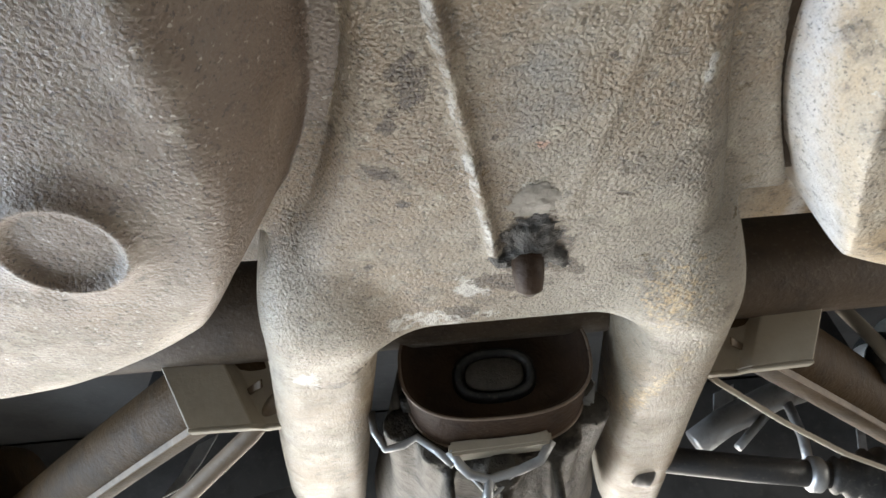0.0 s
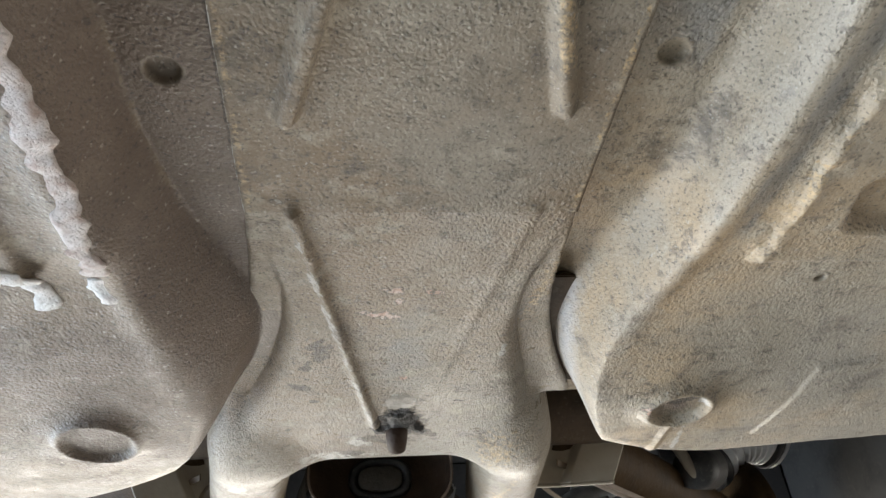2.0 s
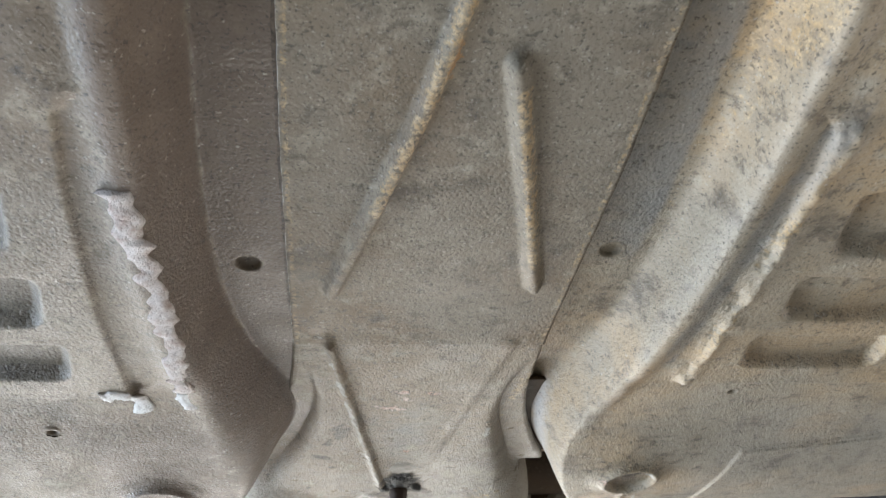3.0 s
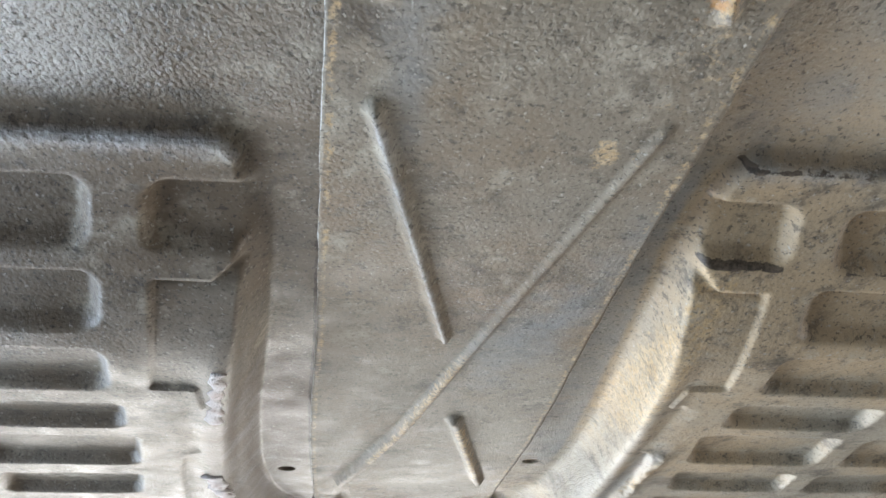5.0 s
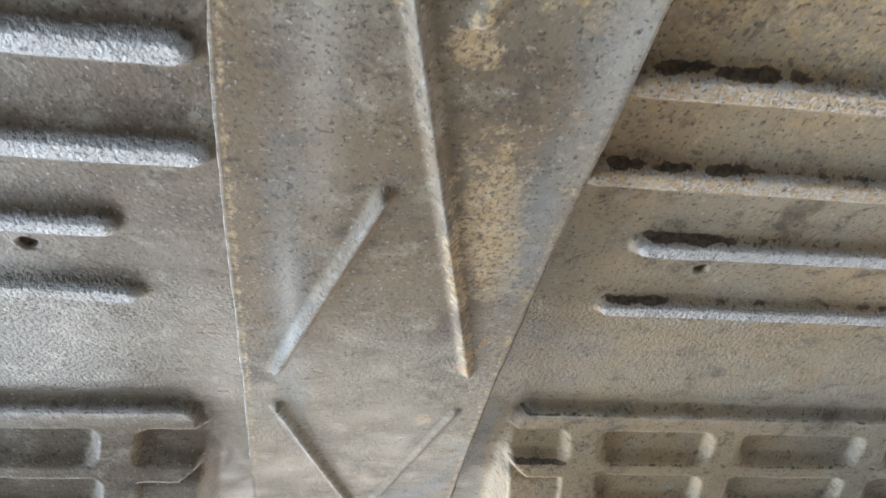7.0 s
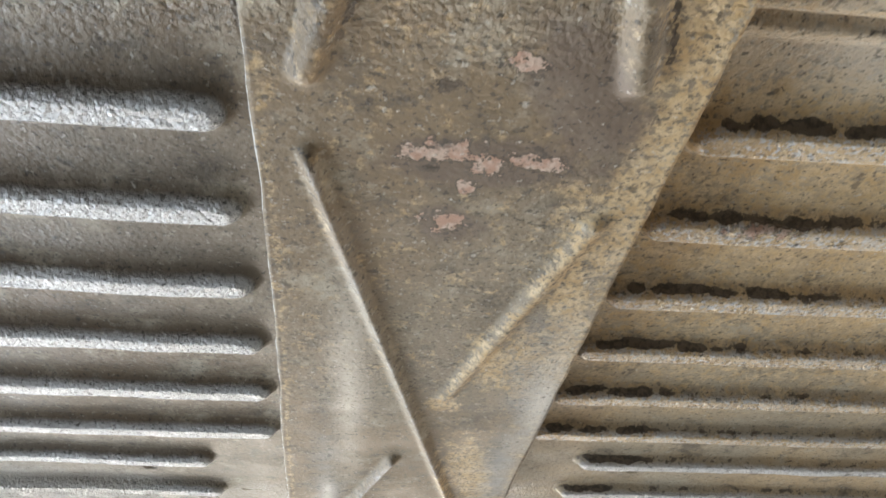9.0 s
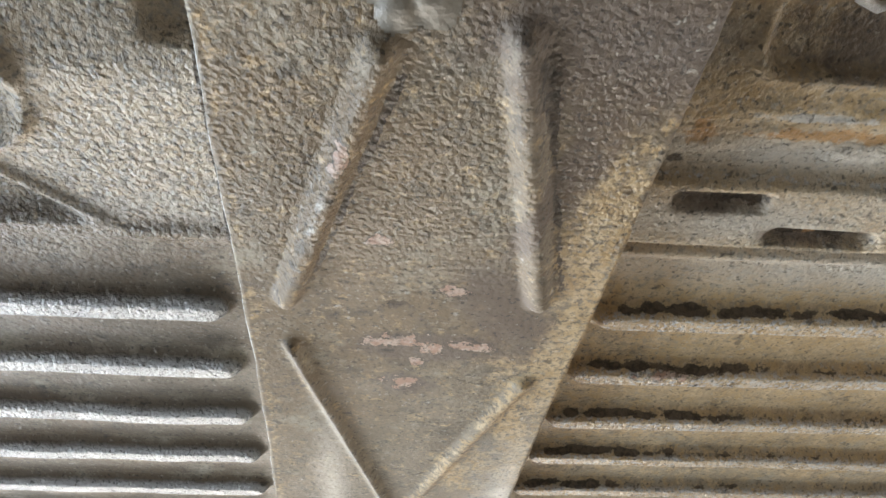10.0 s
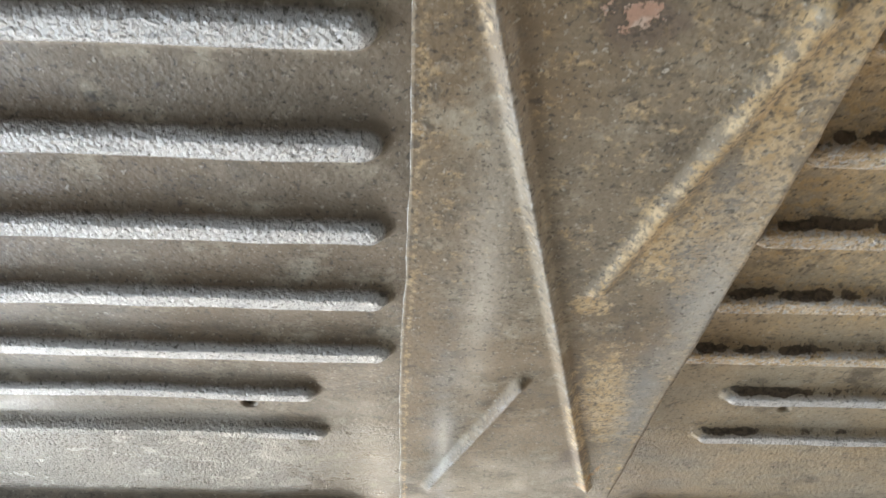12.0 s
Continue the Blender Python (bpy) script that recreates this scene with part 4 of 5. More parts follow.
    return {
        # bead tops, pale with painted light
        "worn_lit_crest": np.clip((1.7505 - plate_z(X, Y)) / 0.006, 0, 1) * (Y < 0.05) * (0.55 - 0.3 * smooth(-0.95, -0.98, Y) - 0.3 * smooth(-0.35, -0.2, Y)),
        "mud": mud,
        "pebble": 0.6 * smooth(-0.98, -1.03, Y) + 0.40 * smooth(-0.35, 0.0, Y) + 0.25 * smooth(-0.65, -0.55, Y) * (1 - smooth(-0.4, -0.3, Y)),
        # bluish-white glare beside the beads, painted pale
        "dust_sheen": 0.62 * spots(X, Y, [(0.060, -0.79, 0.010, 0.11, 0), (-0.032, -0.80, 0.010, 0.13, 0), (-0.045, -0.62, 0.006, 0.08, 0)]),
        "slate": np.maximum(spots(X, Y, [(0.035, -0.30, 0.035, 0.10, 10), (0.052, -0.70, 0.014, 0.11, -4), (0.055, -0.34, 0.02, 0.12, 8), (0.050, -1.10, 0.05, 0.022, 0), (0.055, -0.80, 0.020, 0.09, -8), (-0.045, -0.62, 0.012, 0.2, 0)]) * 0.72, 0.25 * smooth(-0.2, 0.1, Y)),
        "pink": spots(X, Y, [(-0.004, -0.960, 0.011, 0.0045, -8), (0.008, -0.956, 0.007, 0.0055, 20), (0.026, -0.957, 0.009, 0.004, 0), (0.000, -0.926, 0.008, 0.005, 25), (-0.011, -1.020, 0.005, 0.003, 0), (0.016, -0.993, 0.006, 0.004, 0), (-0.0225, -1.058, 0.0022, 0.007, 16), (0.004, -0.945, 0.003, 0.003, 0)]),
        "stain_shade": 1.15 * spots(X, Y, [(0.045, -1.108, 0.04, 0.030, 0), (0.033, -0.985, 0.013, 0.030, -30), (0.008, -0.955, 0.028, 0.010, 0), (0.002, -0.925, 0.011, 0.009, 0), (0.0365, -1.045, 0.0035, 0.035, 12), (0.045, -1.06, 0.006, 0.02, 10), (0.030, -0.61, 0.007, 0.022, 10)]),
        "ochre": 0.62 * spots(X, Y, [(0.049, -0.585, 0.003, 0.028, 10), (0.044, -0.565, 0.006, 0.008, 0), (-0.01, -0.165, 0.004, 0.02, 10)]),
        "oil_shade": 0.62 * (1 - smooth(0.0006, 0.0026, bead_lines)) + spots(X, Y, [(0.029, -1.086, 0.007, 0.012, 0), (-0.004, -0.985, 0.010, 0.004, 0), (-0.012, -1.117, 0.012, 0.003, -10), (0.004, -0.921, 0.006, 0.004, 0), (-0.006, -0.952, 0.012, 0.002, 0)]) * 0.68,
        "pale": np.maximum(spots(X, Y, [(-0.028, -1.04, 0.005, 0.03, 16), (0.016, -0.98, 0.003, 0.003, 0)]) * 0.6, 0.58 * (MIDDLE(Y) - X > EDGE(Y) - 0.0012)),
    }


def cover_plate():
    ys = np.linspace(-1.135, 0.101, 618)
    us = np.concatenate([[-1, -1], np.linspace(-1, 1, 95), [1, 1]])
    U, Y = np.meshgrid(us, ys)
    X = MIDDLE(Y) + U * EDGE(Y) + np.sign(U) * 0.0007 * lumpy(U, Y, 0.02, 3) * (np.abs(U) > 0.99)
    masks = plate_masks(X, Y)
    fade = 1 - smooth(0.05, 0.095, Y)
    Z = plate_z(X, Y) + (0.0005 * lumpy(X, Y, 0.06, 4, 2) + 0.0002 * lumpy(X, Y, 0.02, 6)) * fade
    Z = Z - 0.0004 * smooth(0.088, 0.094, Y)
    Z[:, [0, -1]] += 0.012
    Z[:, [1, -2]] += 0.0035
    X[:, 0] += 0.01
    X[:, -1] -= 0.01
    return hold(sheet("tunnel_cover", X, Y, Z, MAT_PLATE, chassis, "long flat steel tunnel cover plate with diagonal beads"), **masks)


cover = cover_plate()
crust("putty_patch", [(-0.011, -1.113, 0.009, 0.009, 20), (-0.003, -1.110, 0.006, 0.011, -25), (-0.009, -1.104, 0.005, 0.006, 0)], plate_z, 0.0014, MAT_PUTTY, cover, "smooth grey smear of putty", 4, 0.4, 0.014, 0.0008)
crust("sealant_patch", [(-0.018, -1.1235, 0.007, 0.0032, -10), (-0.010, -1.1245, 0.006, 0.0026, 10)], plate_z, 0.003, MAT_SEAL, cover, "white lump of sealant", 6, 0.3, 0.012, 0.0008)

# ---- rear fork ----


def fork_solid(X, Y, Z):
    A = np.abs(X + 0.007 * smooth(0.30, 0.45, Y))
    half = curve(Y, [0.10, 0.15, 0.19, 0.24, 0.30, 0.34, 0.38, 0.42, 0.46, 0.5], [0.0905, 0.084, 0.079, 0.083, 0.098, 0.111, 0.122, 0.131, 0.137, 0.139])
    round_r = 0.003 + 0.020 * smooth(0.12, 0.34, Y)
    low = plate_z(X, Y)

    def rounded(qx, qz, r):
        return np.where((qx > 0) & (qz > 0), np.hypot(np.maximum(qx, 0), np.maximum(qz, 0)), np.maximum(qx, qz)) - r

    side = rounded(A - (half - round_r), (low + round_r) - Z, round_r)
    rear = rounded(Y - (0.497 - 0.022), (low + 0.022) - Z, 0.022)
    body = np.maximum(side, rear)
    # smooth flange along the sides
    outer = curve(Y, [0.10, 0.16, 0.2, 0.25, 0.30, 0.34, 0.366, 0.39], [0.0925, 0.097, 0.101, 0.111, 0.125, 0.141, 0.155, 0.166])
    lift = 0.0005 + 0.011 * smooth(0.10, 0.26, Y)
    flange = np.maximum(rounded(A - (outer - 0.002), (1.748 + lift + 0.002) - Z, 0.002), Y - 0.385)
    h = np.clip(0.5 + 0.5 * (flange - body) / 0.0012, 0, 1)
    body = flange * (1 - h) + body * h - 0.0012 * h * (1 - h)
    # horns: tall rounded box bars that spread towards the rear
    t = np.clip((Y - 0.40) / 0.55, 0, 2)
    grow = 0.05 + 0.95 * smooth(0.30, 0.49, Y)
    cx = 0.1215 + 0.070 * t - 0.008 * (X < 0) * smooth(0.40, 0.50, Y)
    cz = 1.776 + 0.010 * t
    B = np.abs(X + 0.007 + 0.004 * smooth(0.45, 0.75, Y))
    k = ((np.abs(B - cx + 0.001) / ((0.0395 + 0.003 * (X < 0) + 0.0025 * smooth(0.55, 0.8, Y)) * grow)) ** 3 + (np.abs(Z - cz) / (0.054 * grow)) ** 3) ** (1 / 3)
    horn = np.maximum((k - 1) * 0.036 * grow, 0.31 - Y)
    join = 0.004 + 0.034 * smooth(0.37, 0.48, Y)
    h = np.clip(0.5 + 0.5 * (horn - body) / join, 0, 1)
    both = horn * (1 - h) + body * h - 0.88 * join * h * (1 - h)
    return np.maximum(both, Z - 1.83)


v, q = nets(fork_solid, (-0.262, 0.094, 1.70), (0.262, 1.06, 1.834), 0.0028)
fork = mesh_ob("rear_fork", v, q, MAT_FORK, chassis, "coated steel rear frame fork with two rounded horns")
FX, FY, FZ = np.array(v).T
hold(
    fork,
    oil_shade=spots(FX, FY, [(-0.058, 0.262, 0.010, 0.018, 0), (-0.070, 0.285, 0.006, 0.010, 20), (-0.014, 0.385, 0.008, 0.010, 0), (0.022, 0.388, 0.008, 0.016, -20), (0.004, 0.395, 0.022, 0.050, 0), (-0.012, 0.43, 0.02, 0.012, 20), (-0.036, 0.463, 0.016, 0.010, 20), (-0.128, 0.535, 0.014, 0.008, 0), (-0.075, 0.318, 0.010, 0.005, 20), (-0.066, 0.345, 0.005, 0.004, 0), (0.05, 0.35, 0.010, 0.0022, 20), (0.058, 0.300, 0.004, 0.003, 0), (-0.02, 0.30, 0.004, 0.003, 0), (0.03, 0.255, 0.006, 0.002, 30), (-0.09, 0.40, 0.004, 0.003, 0), (-0.108, 0.52, 0.008, 0.003, -20), (0.03, 0.415, 0.006, 0.022, -30)]) * 0.85,
    pale=np.maximum(spots(FX, FY, [(-0.03, 0.43, 0.02, 0.03, -20), (-0.145, 0.52, 0.02, 0.03, 0), (-0.05, 0.47, 0.06, 0.02, 12), (0.002, 0.345, 0.014, 0.02, 0), (0.076, 0.27, 0.006, 0.02, 0), (0.078, 0.335, 0.012, 0.006, 0), (0.06, 0.49, 0.05, 0.012, 0)]) * 0.62, 0.50 * (1 - smooth(0.002, 0.007, seg(FX, FY, -0.068, 0.114, -0.016, 0.405)))),
    pink=spots(FX, FY, [(-0.008, 0.184, 0.006, 0.004, 0), (-0.016, 0.214, 0.012, 0.0042, 10), (0.018, 0.186, 0.006, 0.0035, 0), (-0.004, 0.196, 0.003, 0.004, 0), (0.004, 0.307, 0.004, 0.003, 0)]),
    mud=np.maximum(spots(FX, FY, [(0.093, 0.20, 0.008, 0.09, 3), (0.10, 0.45, 0.03, 0.05, 0), (0.118, 0.62, 0.012, 0.14, 8), (-0.10, 0.26, 0.004, 0.06, 10)]) * 0.68, 0.2),
    # pale coat with highlights painted in on the left slope and horns
    dust_sheen=np.maximum(spots(FX, FY, [(-0.075, 0.38, 0.045, 0.10, -12), (-0.16, 0.60, 0.03, 0.14, 8), (-0.10, 0.45, 0.05, 0.07, -20), (0.0, 0.49, 0.11, 0.018, 0), (0.165, 0.66, 0.03, 0.16, -8)]) * 0.34, 0),
    pebble=0.40 + 0.30 * smooth(0.1, 0.3, FY) * (1 - smooth(0.45, 0.55, FY)) + 0 * FX,
    slate=spots(FX, FY, [(0.0, 0.27, 0.03, 0.08, 0)]) * 0.6,
)
MAT_TAR = plain("black_tar", (0.018, 0.016, 0.014), 0.45, wear=(0.05, 0.043, 0.034), scale=90.0, amount=0.5, grain=1.5, dust_sheen=0.1)
crust("tar_crust", [(0.004, 0.390, 0.015, 0.024, 0), (-0.012, 0.404, 0.007, 0.008, 0), (0.020, 0.402, 0.006, 0.014, -30)], plate_z, 0.0042, MAT_TAR, fork, "lumpy black tar round the drain stub", 13, 0.6, 0.008)
crust("putty_disc", [(0.003, 0.350, 0.012, 0.013, 0)], plate_z, 0.0008, MAT_PUTTY, fork, "round pale patch of putty", 17, 0.6, 0.006)
stub = tube("drain_stub", [(0.003, 0.398, 1.745), (0.003, 0.408, 1.730), (0.003, 0.415, 1.7235), (0.003, 0.417, 1.7235)], [0.0100, 0.0095, 0.008, 0.0045], MAT_RUBBER, fork, "dark rubber drain stub")

for s in (-1, 1):
    block("closing_plate", (s * 0.145 - 0.065, 0.20, 1.7665), (s * 0.145 + 0.065, 0.375, 1.7705), MAT_TUBE, chassis, "dark flat closing plate", bevel=0.001)

# ---- front end of the frame


def frame_head():
    xs, ys = np.arange(-0.45, 0.4501, 0.0025), np.arange(-1.28, -1.1159, 0.002)
    X, Y = np.meshgrid(xs, ys)
    seam = -1.131 + 0.006 * (1 - smooth(0.055, 0.075, np.abs(X - 0.008))) + 0.003 * lumpy(X, Y * 0, 0.02, 2)
    V = Y - seam
    edge = smooth(-0.004, 0.003, V)
    rough_bit = smooth(-0.004, -0.016, V)
    far = smooth(-0.004, -0.05, V)
    Z = 1.7475 - 0.006 * far * rough_bit - (0.002 + 0.007 * far) * rough_bit * lumpy(X, Y, 0.030, 1, 4) - 0.002 * np.exp(-((V + 0.006) / 0.005) ** 2) * (1 + lumpy(X, Y, 0.012, 7))
    Z = Z + edge * np.where(np.abs(X - 0.008) > 0.070, 0.034, 0.004)
    bead_line = np.exp(-((V + 0.006) / 0.0035) ** 2)
    return hold(
        sheet("frame_head", X, Y, Z, MAT_HEAD, chassis, "rough crusted steel front end of the frame"),
        pale=np.maximum((0.30 + 0.32 * np.exp(-(X / 0.05) ** 2)) * bead_line, spots(X, Y, [(-0.01, -1.135, 0.03, 0.012, 0), (-0.075, -1.124, 0.03, 0.004, 0)]) * 0.85),
        stain_shade=0.8 * spots(X, Y, [(0.045, -1.14, 0.02, 0.008, 10), (0.12, -1.15, 0.03, 0.008, 0)]),
        oil_shade=spots(X, Y, [(-0.004, -1.119, 0.014, 0.0025, -8), (0.06, -1.145, 0.012, 0.004, 0), (-0.05, -1.16, 0.03, 0.015, 0), (0.2, -1.16, 0.06, 0.01, 0), (-0.2, -1.165, 0.06, 0.012, 0), (0.03, -1.165, 0.02, 0.012, 0)]) * 0.8,
        pink=0 * X,
        slate=0.2 + 0 * X,
        worn_lit_crest=0 * X,
        pebble=1.0 + 0 * X,
    )


frame_head()

# ---- behind the floor: tube, gussets, gearbox nose, arms ----
tube("torsion_tube", [(-0.75, 0.615, 1.838), (0.75, 0.615, 1.838)], 0.046, MAT_TUBE, chassis, "dusty dark torsion bar tube", sides=36)


def ribbon(name, pts, across, thick, material, parent=None, label=""):
    """A folded or bent strip of sheet metal: pts along it, across: its width as a vector."""
    bm = bmesh.new()
    across = Vector(across) / 2
    pts = [Vector(p) for p in pts]
    rows = []
    for k, p in enumerate(pts):
        d = (pts[min(k + 1, len(pts) - 1)] - pts[max(k - 1, 0)]).normalized()
        n = d.cross(across).normalized() * thick / 2
        rows.append([bm.verts.new(p + a + b) for a, b in ((-across, -n), (across, -n), (across, n), (-across, n))])
    for r, q2 in zip(rows, rows[1:]):
        for j in range(4):
            bm.faces.new((r[j], r[(j + 1) % 4], q2[(j + 1) % 4], q2[j]))
    bm.faces.new(rows[0][::-1])
    bm.faces.new(rows[-1])
    bmesh.ops.recalc_face_normals(bm, faces=list(bm.faces))
    bmesh.ops.bevel(bm, geom=list(bm.edges), offset=thick * 0.25, segments=1, affect="EDGES")
    return part(name, bm, material, parent, label, shade=False)


def gusset(s):
    """Folded sheet between tube and horn, with a lip along its lower rim."""
    down = Vector((-s * 0.026, 0.012, -0.056)) * (0.82 if s > 0 else 1.0)
    top = [Vector(p) for p in ((s * 0.292, 0.622, 1.796), (s * 0.240, 0.628, 1.797), (s * 0.232, 0.640, 1.800), (s * 0.205, 0.640, 1.801), (s * 0.170, 0.625, 1.803))]
    plate = ribbon("gusset_bracket", [p + down / 2 for p in top], down, 0.004, MAT_BRACKET, chassis, "pale folded sheet steel gusset")
    ribbon("lip", [p + down + Vector((0, 0.004, -0.001)) for p in top], (0, 0.012, 0.002), 0.003, MAT_BRACKET, plate)
    ribbon("top_flange", [p + Vector((0, -0.004, 0.002)) for p in top[:4]], (0, 0.02, 0.004), 0.003, MAT_BRACKET, plate)


def trailing_arm(s):
    root = tagged(new("trailing_arm"), "brown dusty trailing arm with a thin lower flange", "suspension arm", "trailing arms")
    root.location = (s * 0.25, 0.68, 1.76)
    o = Vector(root.location)
    a, b = Vector((s * 0.205, 0.640, 1.812)), Vector((s * 0.61, 1.03, 1.777))
    pts = [a.lerp(b, t) - o + Vector((0, 0, 0.004 * math.sin(math.pi * t))) for t in (k / 12 for k in range(13))]
    tube("arm_tube", pts, [0.020, 0.032, 0.036] + [0.037] * 10, MAT_ARM, root, sides=24)
    ribbon("flange", [p + Vector((0, -0.010, -0.038)) for p in pts], (0, 0.004, -0.006), 0.0022, MAT_CABLE, root, "pale worn flange edge")
    tube("brake_backplate", [Vector((s * x, 1.03, 1.765)) - o for x in (0.60, 0.612, 0.63, 0.64)], [0.05, 0.115, 0.12, 0.105], MAT_ARM, root, "brown dusty round brake backplate", sides=40)
    if s > 0:
        tube("brake_pipe", [Vector((s * 0.395, 0.80, 1.935)) - o, Vector((s * 0.421, 0.80, 1.873)) - o, Vector((s * 0.442, 0.80, 1.83)) - o, Vector((s * 0.46, 0.81, 1.795)) - o], 0.0085, MAT_BRACKET, root, "pale brake pipe")
        tube("rubber_bush", [Vector((s * 0.45, 0.80, 1.81)) - o, Vector((s * 0.50, 0.86, 1.83)) - o], [0.028, 0.034], MAT_BLACK, root, "black rubber bush")
    return root


MAT_RIM = plain("worn_brown_rim", (0.20, 0.145, 0.105), 0.5, 0.2, wear=(0.11, 0.075, 0.055), scale=60.0, grain=0.4)
MAT_CORE = plain("dusty_core", (0.085, 0.073, 0.058), 0.7, wear=(0.05, 0.043, 0.034), scale=80.0, grain=0.8)
MAT_PALE = plain("pale_worn_steel", (0.42, 0.43, 0.44), 0.4, 0.5, wear=(0.14, 0.13, 0.12))
MAT_CABLE = plain("brown_cable", (0.16, 0.115, 0.075), 0.6, wear=(0.06, 0.042, 0.028))
MAT_BLACK = plain("black_rubber", (0.02, 0.02, 0.02), 0.55)
MAT_SILVER = plain("silver_hose", (0.80, 0.81, 0.82), 0.35, 0.4, amount=0.15, grain=0.05)
MAT_GREY = plain("grey_painted_steel", (0.06, 0.062, 0.068), 0.45, 0.3)
for s in (-1, 1):
    gusset(s)
    trailing_arm(s)
    shaft = tagged(tube("drive_shaft", [(s * 0.16, 0.89, 1.758), (s * 0.30, 0.90, 1.732), (s * 0.40, 0.905, 1.716)], [0.0155, 0.0155, 0.0155], MAT_GREY), "plain grey steel drive shaft", "shaft", "drive shafts")
    tube("collar", [(s * 0.362, 0.9027, 1.7213), (s * 0.366, 0.9029, 1.7206), (s * 0.376, 0.9034, 1.719), (s * 0.380, 0.9036, 1.7184)], [0.017, 0.0205, 0.0205, 0.017], MAT_PALE, shaft, "pale steel collar")
    tube("joint_flange", [(s * 0.165, 0.8905, 1.757), (s * 0.168, 0.8906, 1.7565), (s * 0.182, 0.8912, 1.754), (s * 0.186, 0.8914, 1.7533)], [0.030, 0.034, 0.034, 0.028], MAT_GREY, shaft, "dark steel joint flange")
    tagged(tube("shaft_boot", [(s * (0.385 + 0.008 * k), 0.903, 1.718 - 0.0014 * k) for k in range(9)], [0.012, 0.022, 0.018, 0.027, 0.022, 0.033, 0.027, 0.036, 0.036], MAT_BLACK), "black ribbed rubber boot on the shaft", "boot", "shaft boots")
    if s < 0:
        continue
    rod = [(0.185, 0.662, 1.762), (0.200, 0.670, 1.752), (0.26, 0.703, 1.722), (0.326, 0.740, 1.697), (0.385, 0.772, 1.683), (0.442, 0.800, 1.674), (0.56, 0.86, 1.662)]
    tagged(ribbon("cable_strap", rod, (0, 0.007, 0.004), 0.005, MAT_BRACKET), "thin bent dusty steel strap beside the arm", "strap")
    hose = []
    for k in range(60):
        a = k / 59
        hose.append((s * (0.545 + 0.17 * a), 0.97 + 0.04 * a, 1.845 + 0.075 * math.sin(0.2 + 1.9 * a)))
    pipe = tagged(tube("heater_hose", hose, [0.040 + 0.006 * math.cos(k * 1.05) for k in range(60)], MAT_SILVER, sides=28), "shiny silver corrugated heater hose", "hose", "heater hoses")
    tube("hose_clamp", [hose[3], hose[4], hose[6], hose[7]], [0.044, 0.0485, 0.0485, 0.044], MAT_GREY, pipe, "dark steel hose clamp", sides=28)
    tube("hose_clamp", [hose[52], hose[53], hose[55], hose[56]], [0.044, 0.0485, 0.0485, 0.044], MAT_GREY, pipe, "dark steel hose clamp", sides=28)

tube("handbrake_cable", [(-0.150, 0.63, 1.776), (-0.195, 0.648, 1.763), (-0.224, 0.670, 1.742), (-0.287, 0.720, 1.713), (-0.42, 0.80, 1.655)], 0.0085, MAT_CABLE, chassis, "dusty brown brake cable tube")
# pipes far behind the arms
tube("heater_pipe", [(0.30, 1.06, 1.815), (0.345, 1.05, 1.838), (0.425, 1.05, 1.868), (0.52, 1.06, 1.89)], 0.02, MAT_PALE, chassis, "pale steel heater pipe")
tube("stay_rod", [(0.345, 1.03, 1.795), (0.40, 1.04, 1.838)], 0.006, MAT_PALE, chassis, "thin pale steel stay")
tube("stay_rod", [(0.43, 1.03, 1.755), (0.436, 1.03, 1.80), (0.44, 1.05, 1.87)], 0.007, MAT_PALE, chassis, "thin pale steel stay")
ribbon("body_stay", [(0.495, 1.0, 1.985), (0.508, 1.0, 1.92), (0.516, 1.0, 1.87)], (0.04, 0, 0.006), 0.004, MAT_GREY, chassis, "dark sheet steel stay")
ribbon("tin_tab", [(0.378, 1.1, 1.905), (0.366, 1.1, 1.865), (0.352, 1.1, 1.833)], (0.034, 0, 0.012), 0.003, MAT_PALE, chassis, "pale sheet steel tab")
ribbon("tin_tab", [(0.560, 1.1, 1.835), (0.553, 1.1, 1.81), (0.546, 1.1, 1.785)], (0.014, 0, 0.003), 0.003, MAT_PALE, chassis, "pale sheet steel tab")
ribbon("tin_tab", [(-0.395, 1.1, 1.90), (-0.415, 1.1, 1.86), (-0.440, 1.1, 1.826)], (0.030, 0, 0.014), 0.003, MAT_PALE, chassis, "pale sheet steel tab")
ribbon("body_stay", [(-0.40, 0.95, 1.985), (-0.42, 0.95, 1.90), (-0.46, 0.96, 1.86)], (0.04, 0, 0.006), 0.004, MAT_GREY, chassis, "dark sheet steel stay")

# gearbox nose with its mount
gear = tagged(new("gearbox"), "dirty cast alloy gearbox nose with ribs", "gearbox")
gear.location = (-0.005, 0.72, 1.76)
g0 = Vector(gear.location)


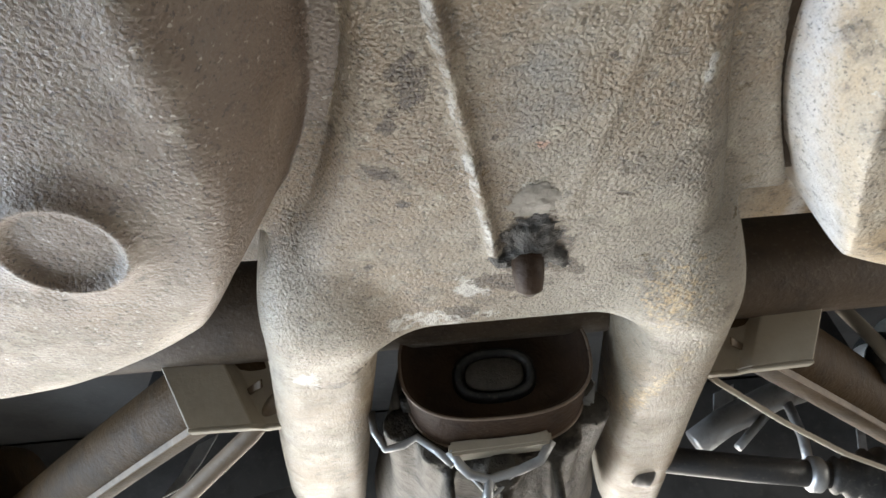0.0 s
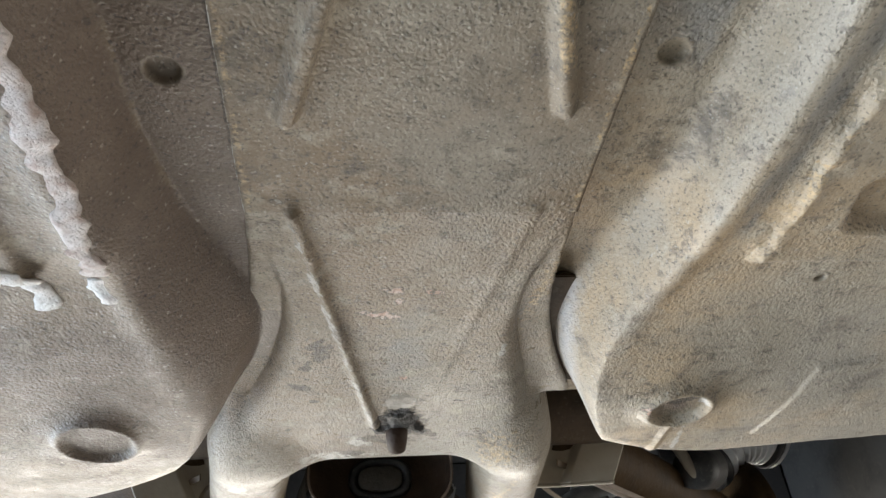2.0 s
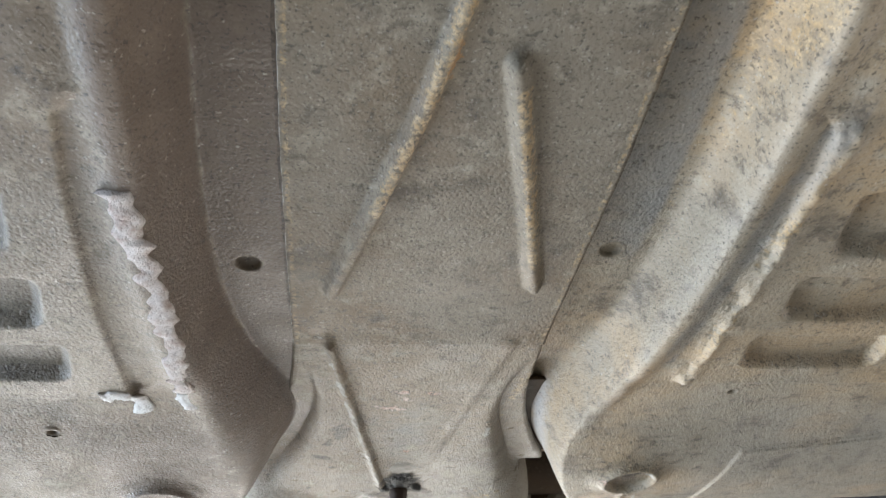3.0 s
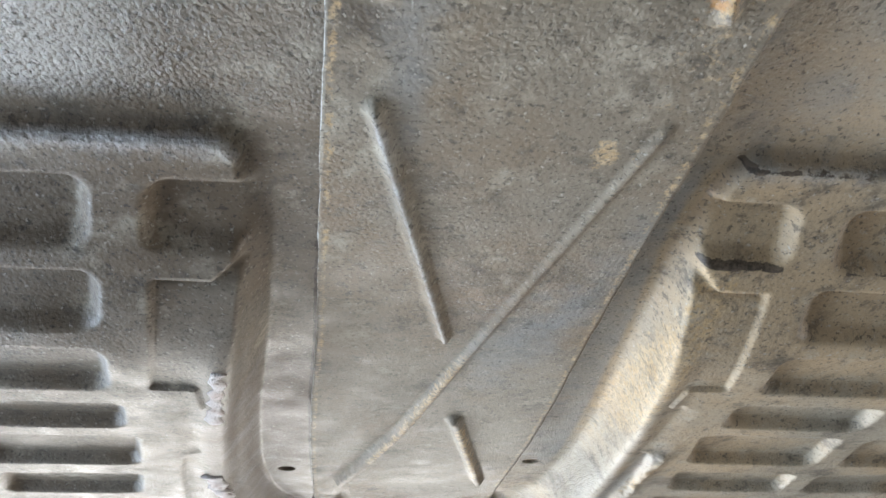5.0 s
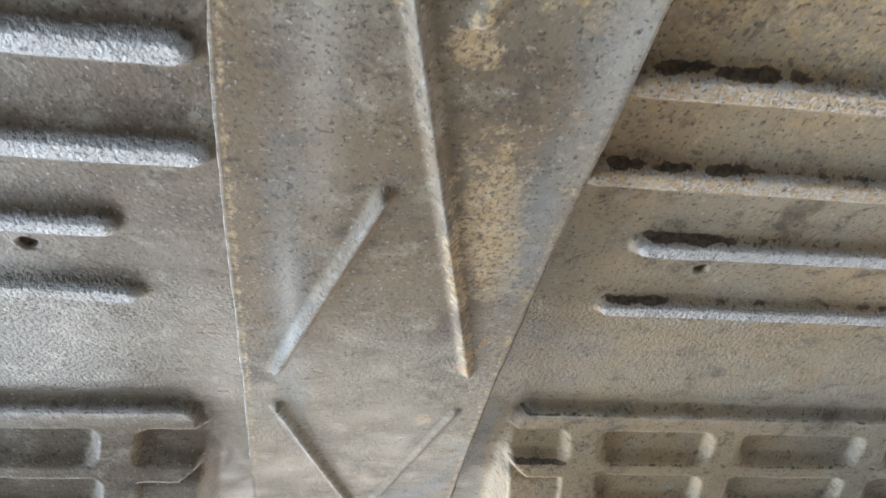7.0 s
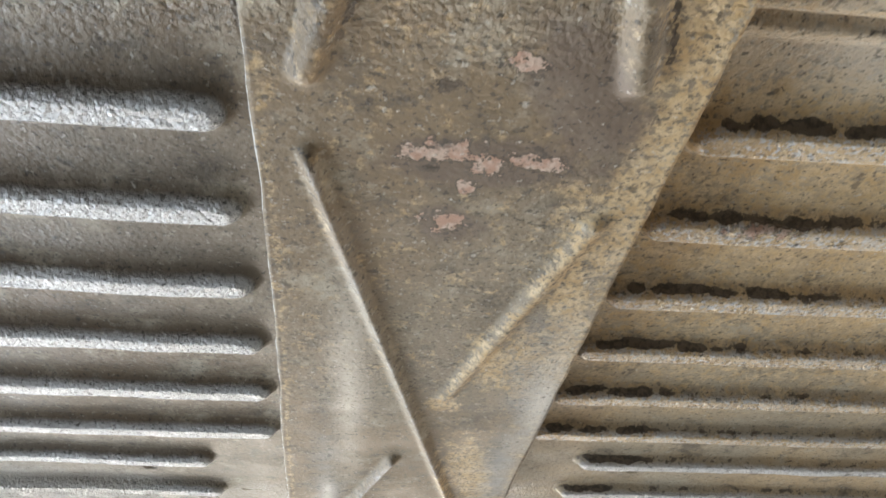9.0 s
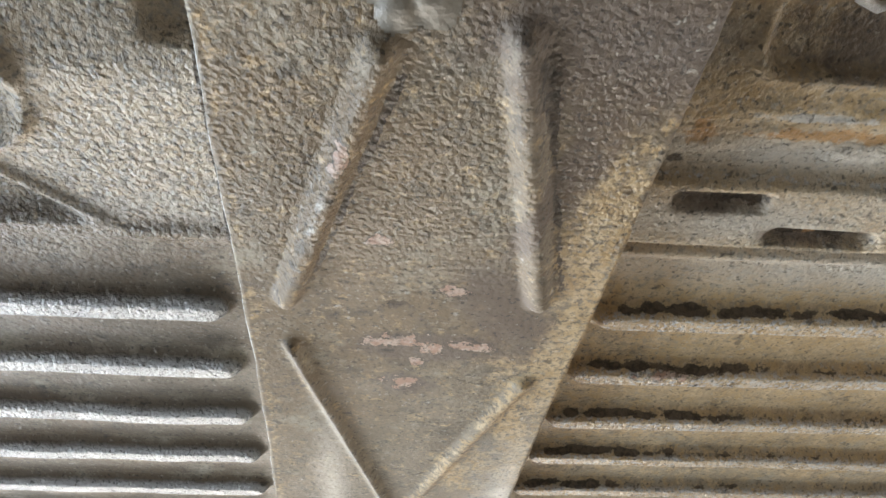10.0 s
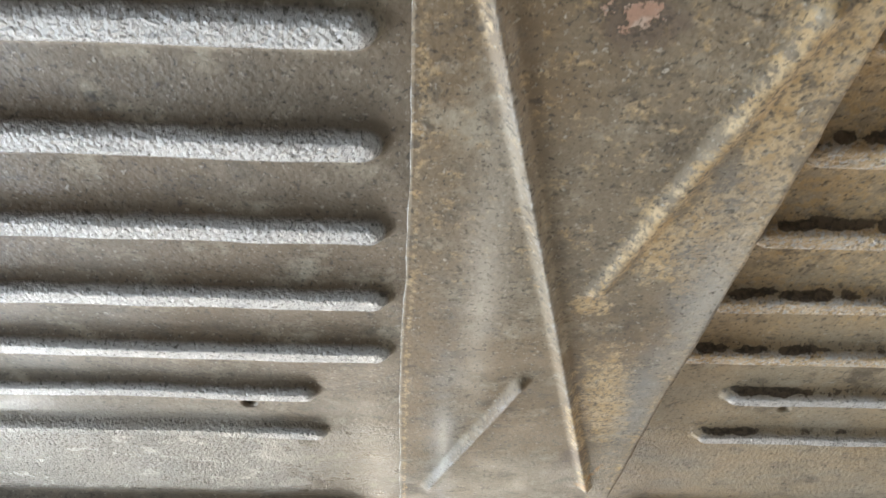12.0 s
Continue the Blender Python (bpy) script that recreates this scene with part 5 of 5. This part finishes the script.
def gear_solid(X, Y, Z):
    A = np.abs(X + 0.005)
    t = np.clip((Y - 0.66) / 0.3, 0, 1)
    body = (np.hypot(A / (0.085 + 0.05 * t), (Z - 1.775) / (0.085 + 0.03 * t)) - 1) * 0.08
    body = np.maximum(body, 0.665 - Y)
    for x, z in ((0.055, 1.712), (0.0, 1.688), (0.085, 1.735)):
        boss = np.maximum(np.hypot(A - x, Z - z) - 0.015, 0.655 - Y)
        h = np.clip(0.5 + 0.5 * (boss - body) / 0.012, 0, 1)
        body = boss * (1 - h) + body * h - 0.012 * h * (1 - h)
    for rib in (np.abs(X + 0.005), np.abs(A - 0.045 - 0.10 * (Y - 0.66))):
        fin = np.maximum(np.maximum(rib - 0.004, np.abs(Z - 1.70) - 0.045), 0.668 - Y)
        h = np.clip(0.5 + 0.5 * (fin - body) / 0.008, 0, 1)
        body = fin * (1 - h) + body * h - 0.008 * h * (1 - h)
    return np.maximum(body, Y - 0.99)


v, q = nets(gear_solid, (-0.16, 0.64, 1.62), (0.15, 1.0, 1.89), 0.004)
part_ob = mesh_ob("housing", (np.array(v) - np.array(g0)).tolist(), q, MAT_ALLOY, gear)


def oval_ring(name, y_rows, material, label=""):
    """Oval shell round an axis towards the front: rows of (y, half width, half height, z shift)."""
    bm = bmesh.new()
    rings = []
    for y, w, h, dz in y_rows:
        ring = []
        for k in range(48):
            a = 2 * math.pi * k / 48
            c, s2 = math.cos(a), math.sin(a)
            p = 2.6
            ring.append(bm.verts.new(Vector((-0.004 + w * math.copysign(abs(c) ** (2 / p), c), y, 1.775 + dz + h * math.copysign(abs(s2) ** (2 / p), s2))) - g0))
        rings.append(ring)
    for r, q2 in zip(rings, rings[1:]):
        for k in range(48):
            bm.faces.new((r[k], r[(k + 1) % 48], q2[(k + 1) % 48], q2[k]))
    bm.faces.new(rings[0])
    bm.faces.new(rings[-1][::-1])
    bmesh.ops.recalc_face_normals(bm, faces=list(bm.faces))
    return part(name, bm, material, gear, label)


cup = oval_ring("mount_cup", [(0.690, 0.060, 0.046, -0.012), (0.657, 0.078, 0.0600, -0.010), (0.652, 0.078, 0.0590, -0.009), (0.624, 0.0805, 0.0530, -0.004), (0.6185, 0.0820, 0.0535, -0.003), (0.6170, 0.0810, 0.0525, -0.003), (0.6200, 0.0780, 0.0495, -0.003), (0.6400, 0.0700, 0.0430, -0.003), (0.6440, 0.0560, 0.0350, -0.004), (0.6450, 0.0400, 0.0250, -0.006)], MAT_RUBBER, "brown oval steel mount cup")


def oval_bead(name, y, w, h, dz, radius, material, parent, label):
    """A thin rolled edge round an oval."""
    pts = []
    for k in range(65):
        a = 2 * math.pi * k / 64
        c, s2 = math.cos(a), math.sin(a)
        pts.append(Vector((-0.004 + w * math.copysign(abs(c) ** (2 / 2.6), c), y, 1.775 + dz + h * math.copysign(abs(s2) ** (2 / 2.6), s2))) - g0)
    return tube(name, pts, radius, material, parent, label, sides=8)


oval_bead("rim", 0.6175, 0.0815, 0.0530, -0.003, 0.0014, MAT_RIM, cup, "worn pale brown rolled rim")
oval_bead("rim", 0.6550, 0.0785, 0.0600, -0.009, 0.0015, MAT_RIM, cup, "worn pale brown rolled rim")
oval_ring("core_ring", [(0.6460, 0.0370, 0.0250, -0.008), (0.6370, 0.0350, 0.0235, -0.008), (0.6350, 0.0325, 0.0210, -0.008), (0.6365, 0.0290, 0.0180, -0.008), (0.6430, 0.0280, 0.0170, -0.008)], MAT_BLACK, "black oval rubber ring")
oval_ring("core_block", [(0.6450, 0.0255, 0.0150, -0.008), (0.6390, 0.0255, 0.0150, -0.008), (0.6370, 0.0235, 0.0130, -0.008)], MAT_CORE, "dusty grey-brown core block")
block("clamp_bar", Vector((-0.050, 0.640, 1.701)) - g0, Vector((0.037, 0.662, 1.7125)) - g0, MAT_BRACKET, gear, "pale steel clamp bar", bevel=0.0025, turn=Matrix.Rotation(radians(-2), 4, "Y"))
RIBS = [
    [(-0.049, 0.646, 1.705), (-0.042, 0.650, 1.694), (-0.034, 0.654, 1.686), (-0.018, 0.656, 1.681), (0.008, 0.654, 1.686), (0.026, 0.652, 1.692), (0.037, 0.646, 1.706)],
    [(-0.018, 0.656, 1.682), (-0.021, 0.662, 1.668), (-0.024, 0.674, 1.640)],
    [(-0.034, 0.654, 1.686), (-0.022, 0.660, 1.672)],
    [(0.006, 0.654, 1.686), (-0.012, 0.660, 1.672), (-0.030, 0.664, 1.662)],
    [(-0.114, 0.654, 1.748), (-0.112, 0.654, 1.730), (-0.103, 0.654, 1.714), (-0.088, 0.654, 1.716), (-0.076, 0.654, 1.722), (-0.060, 0.652, 1.708), (-0.047, 0.650, 1.694)],
]
for pts, r in zip(RIBS, (0.0042, 0.0048, 0.002, 0.002, 0.0034)):
    tube("casting_rib", [Vector(p) - g0 for p in pts], r, MAT_PALE, gear, "worn bright alloy casting rib", sides=10)
block("ear", Vector((0.071, 0.650, 1.736)) - g0, Vector((0.083, 0.664, 1.762)) - g0, MAT_PALE, gear, "pale steel ear", bevel=0.003, turn=Matrix.Rotation(radians(15), 4, "Y"))
for x in (-0.08, 0.072):
    tube("bolt", [Vector((x, 0.640, 1.752)) - g0, Vector((x, 0.668, 1.752)) - g0], 0.009, MAT_ALLOY, gear, "worn steel bolt", sides=6)
# panels added to block stray light and give a dark backdrop behind the arms
block("engine_tinware", (-0.865, 1.25, 1.745), (0.865, 1.29, 1.985), MAT_DARK, chassis, "dark pressed engine tin panel", bevel=0.01)
block("body_underside", (-0.9, 0.45, 1.98), (0.9, 2.2, 2.03), MAT_DARK, chassis, "dark body underside")
for s in (-1, 1):
    block("wheelhouse", (s * 0.88 - 0.02, 0.45, 1.76), (s * 0.88 + 0.02, 1.6, 2.0), MAT_DARK, chassis, "dark wheelhouse wall added to block side light")
    block("sill", (s * 0.70 - 0.03, -1.3, 1.70), (s * 0.70 + 0.03, 0.45, 1.90), MAT_DARK, chassis, "dark body sill")
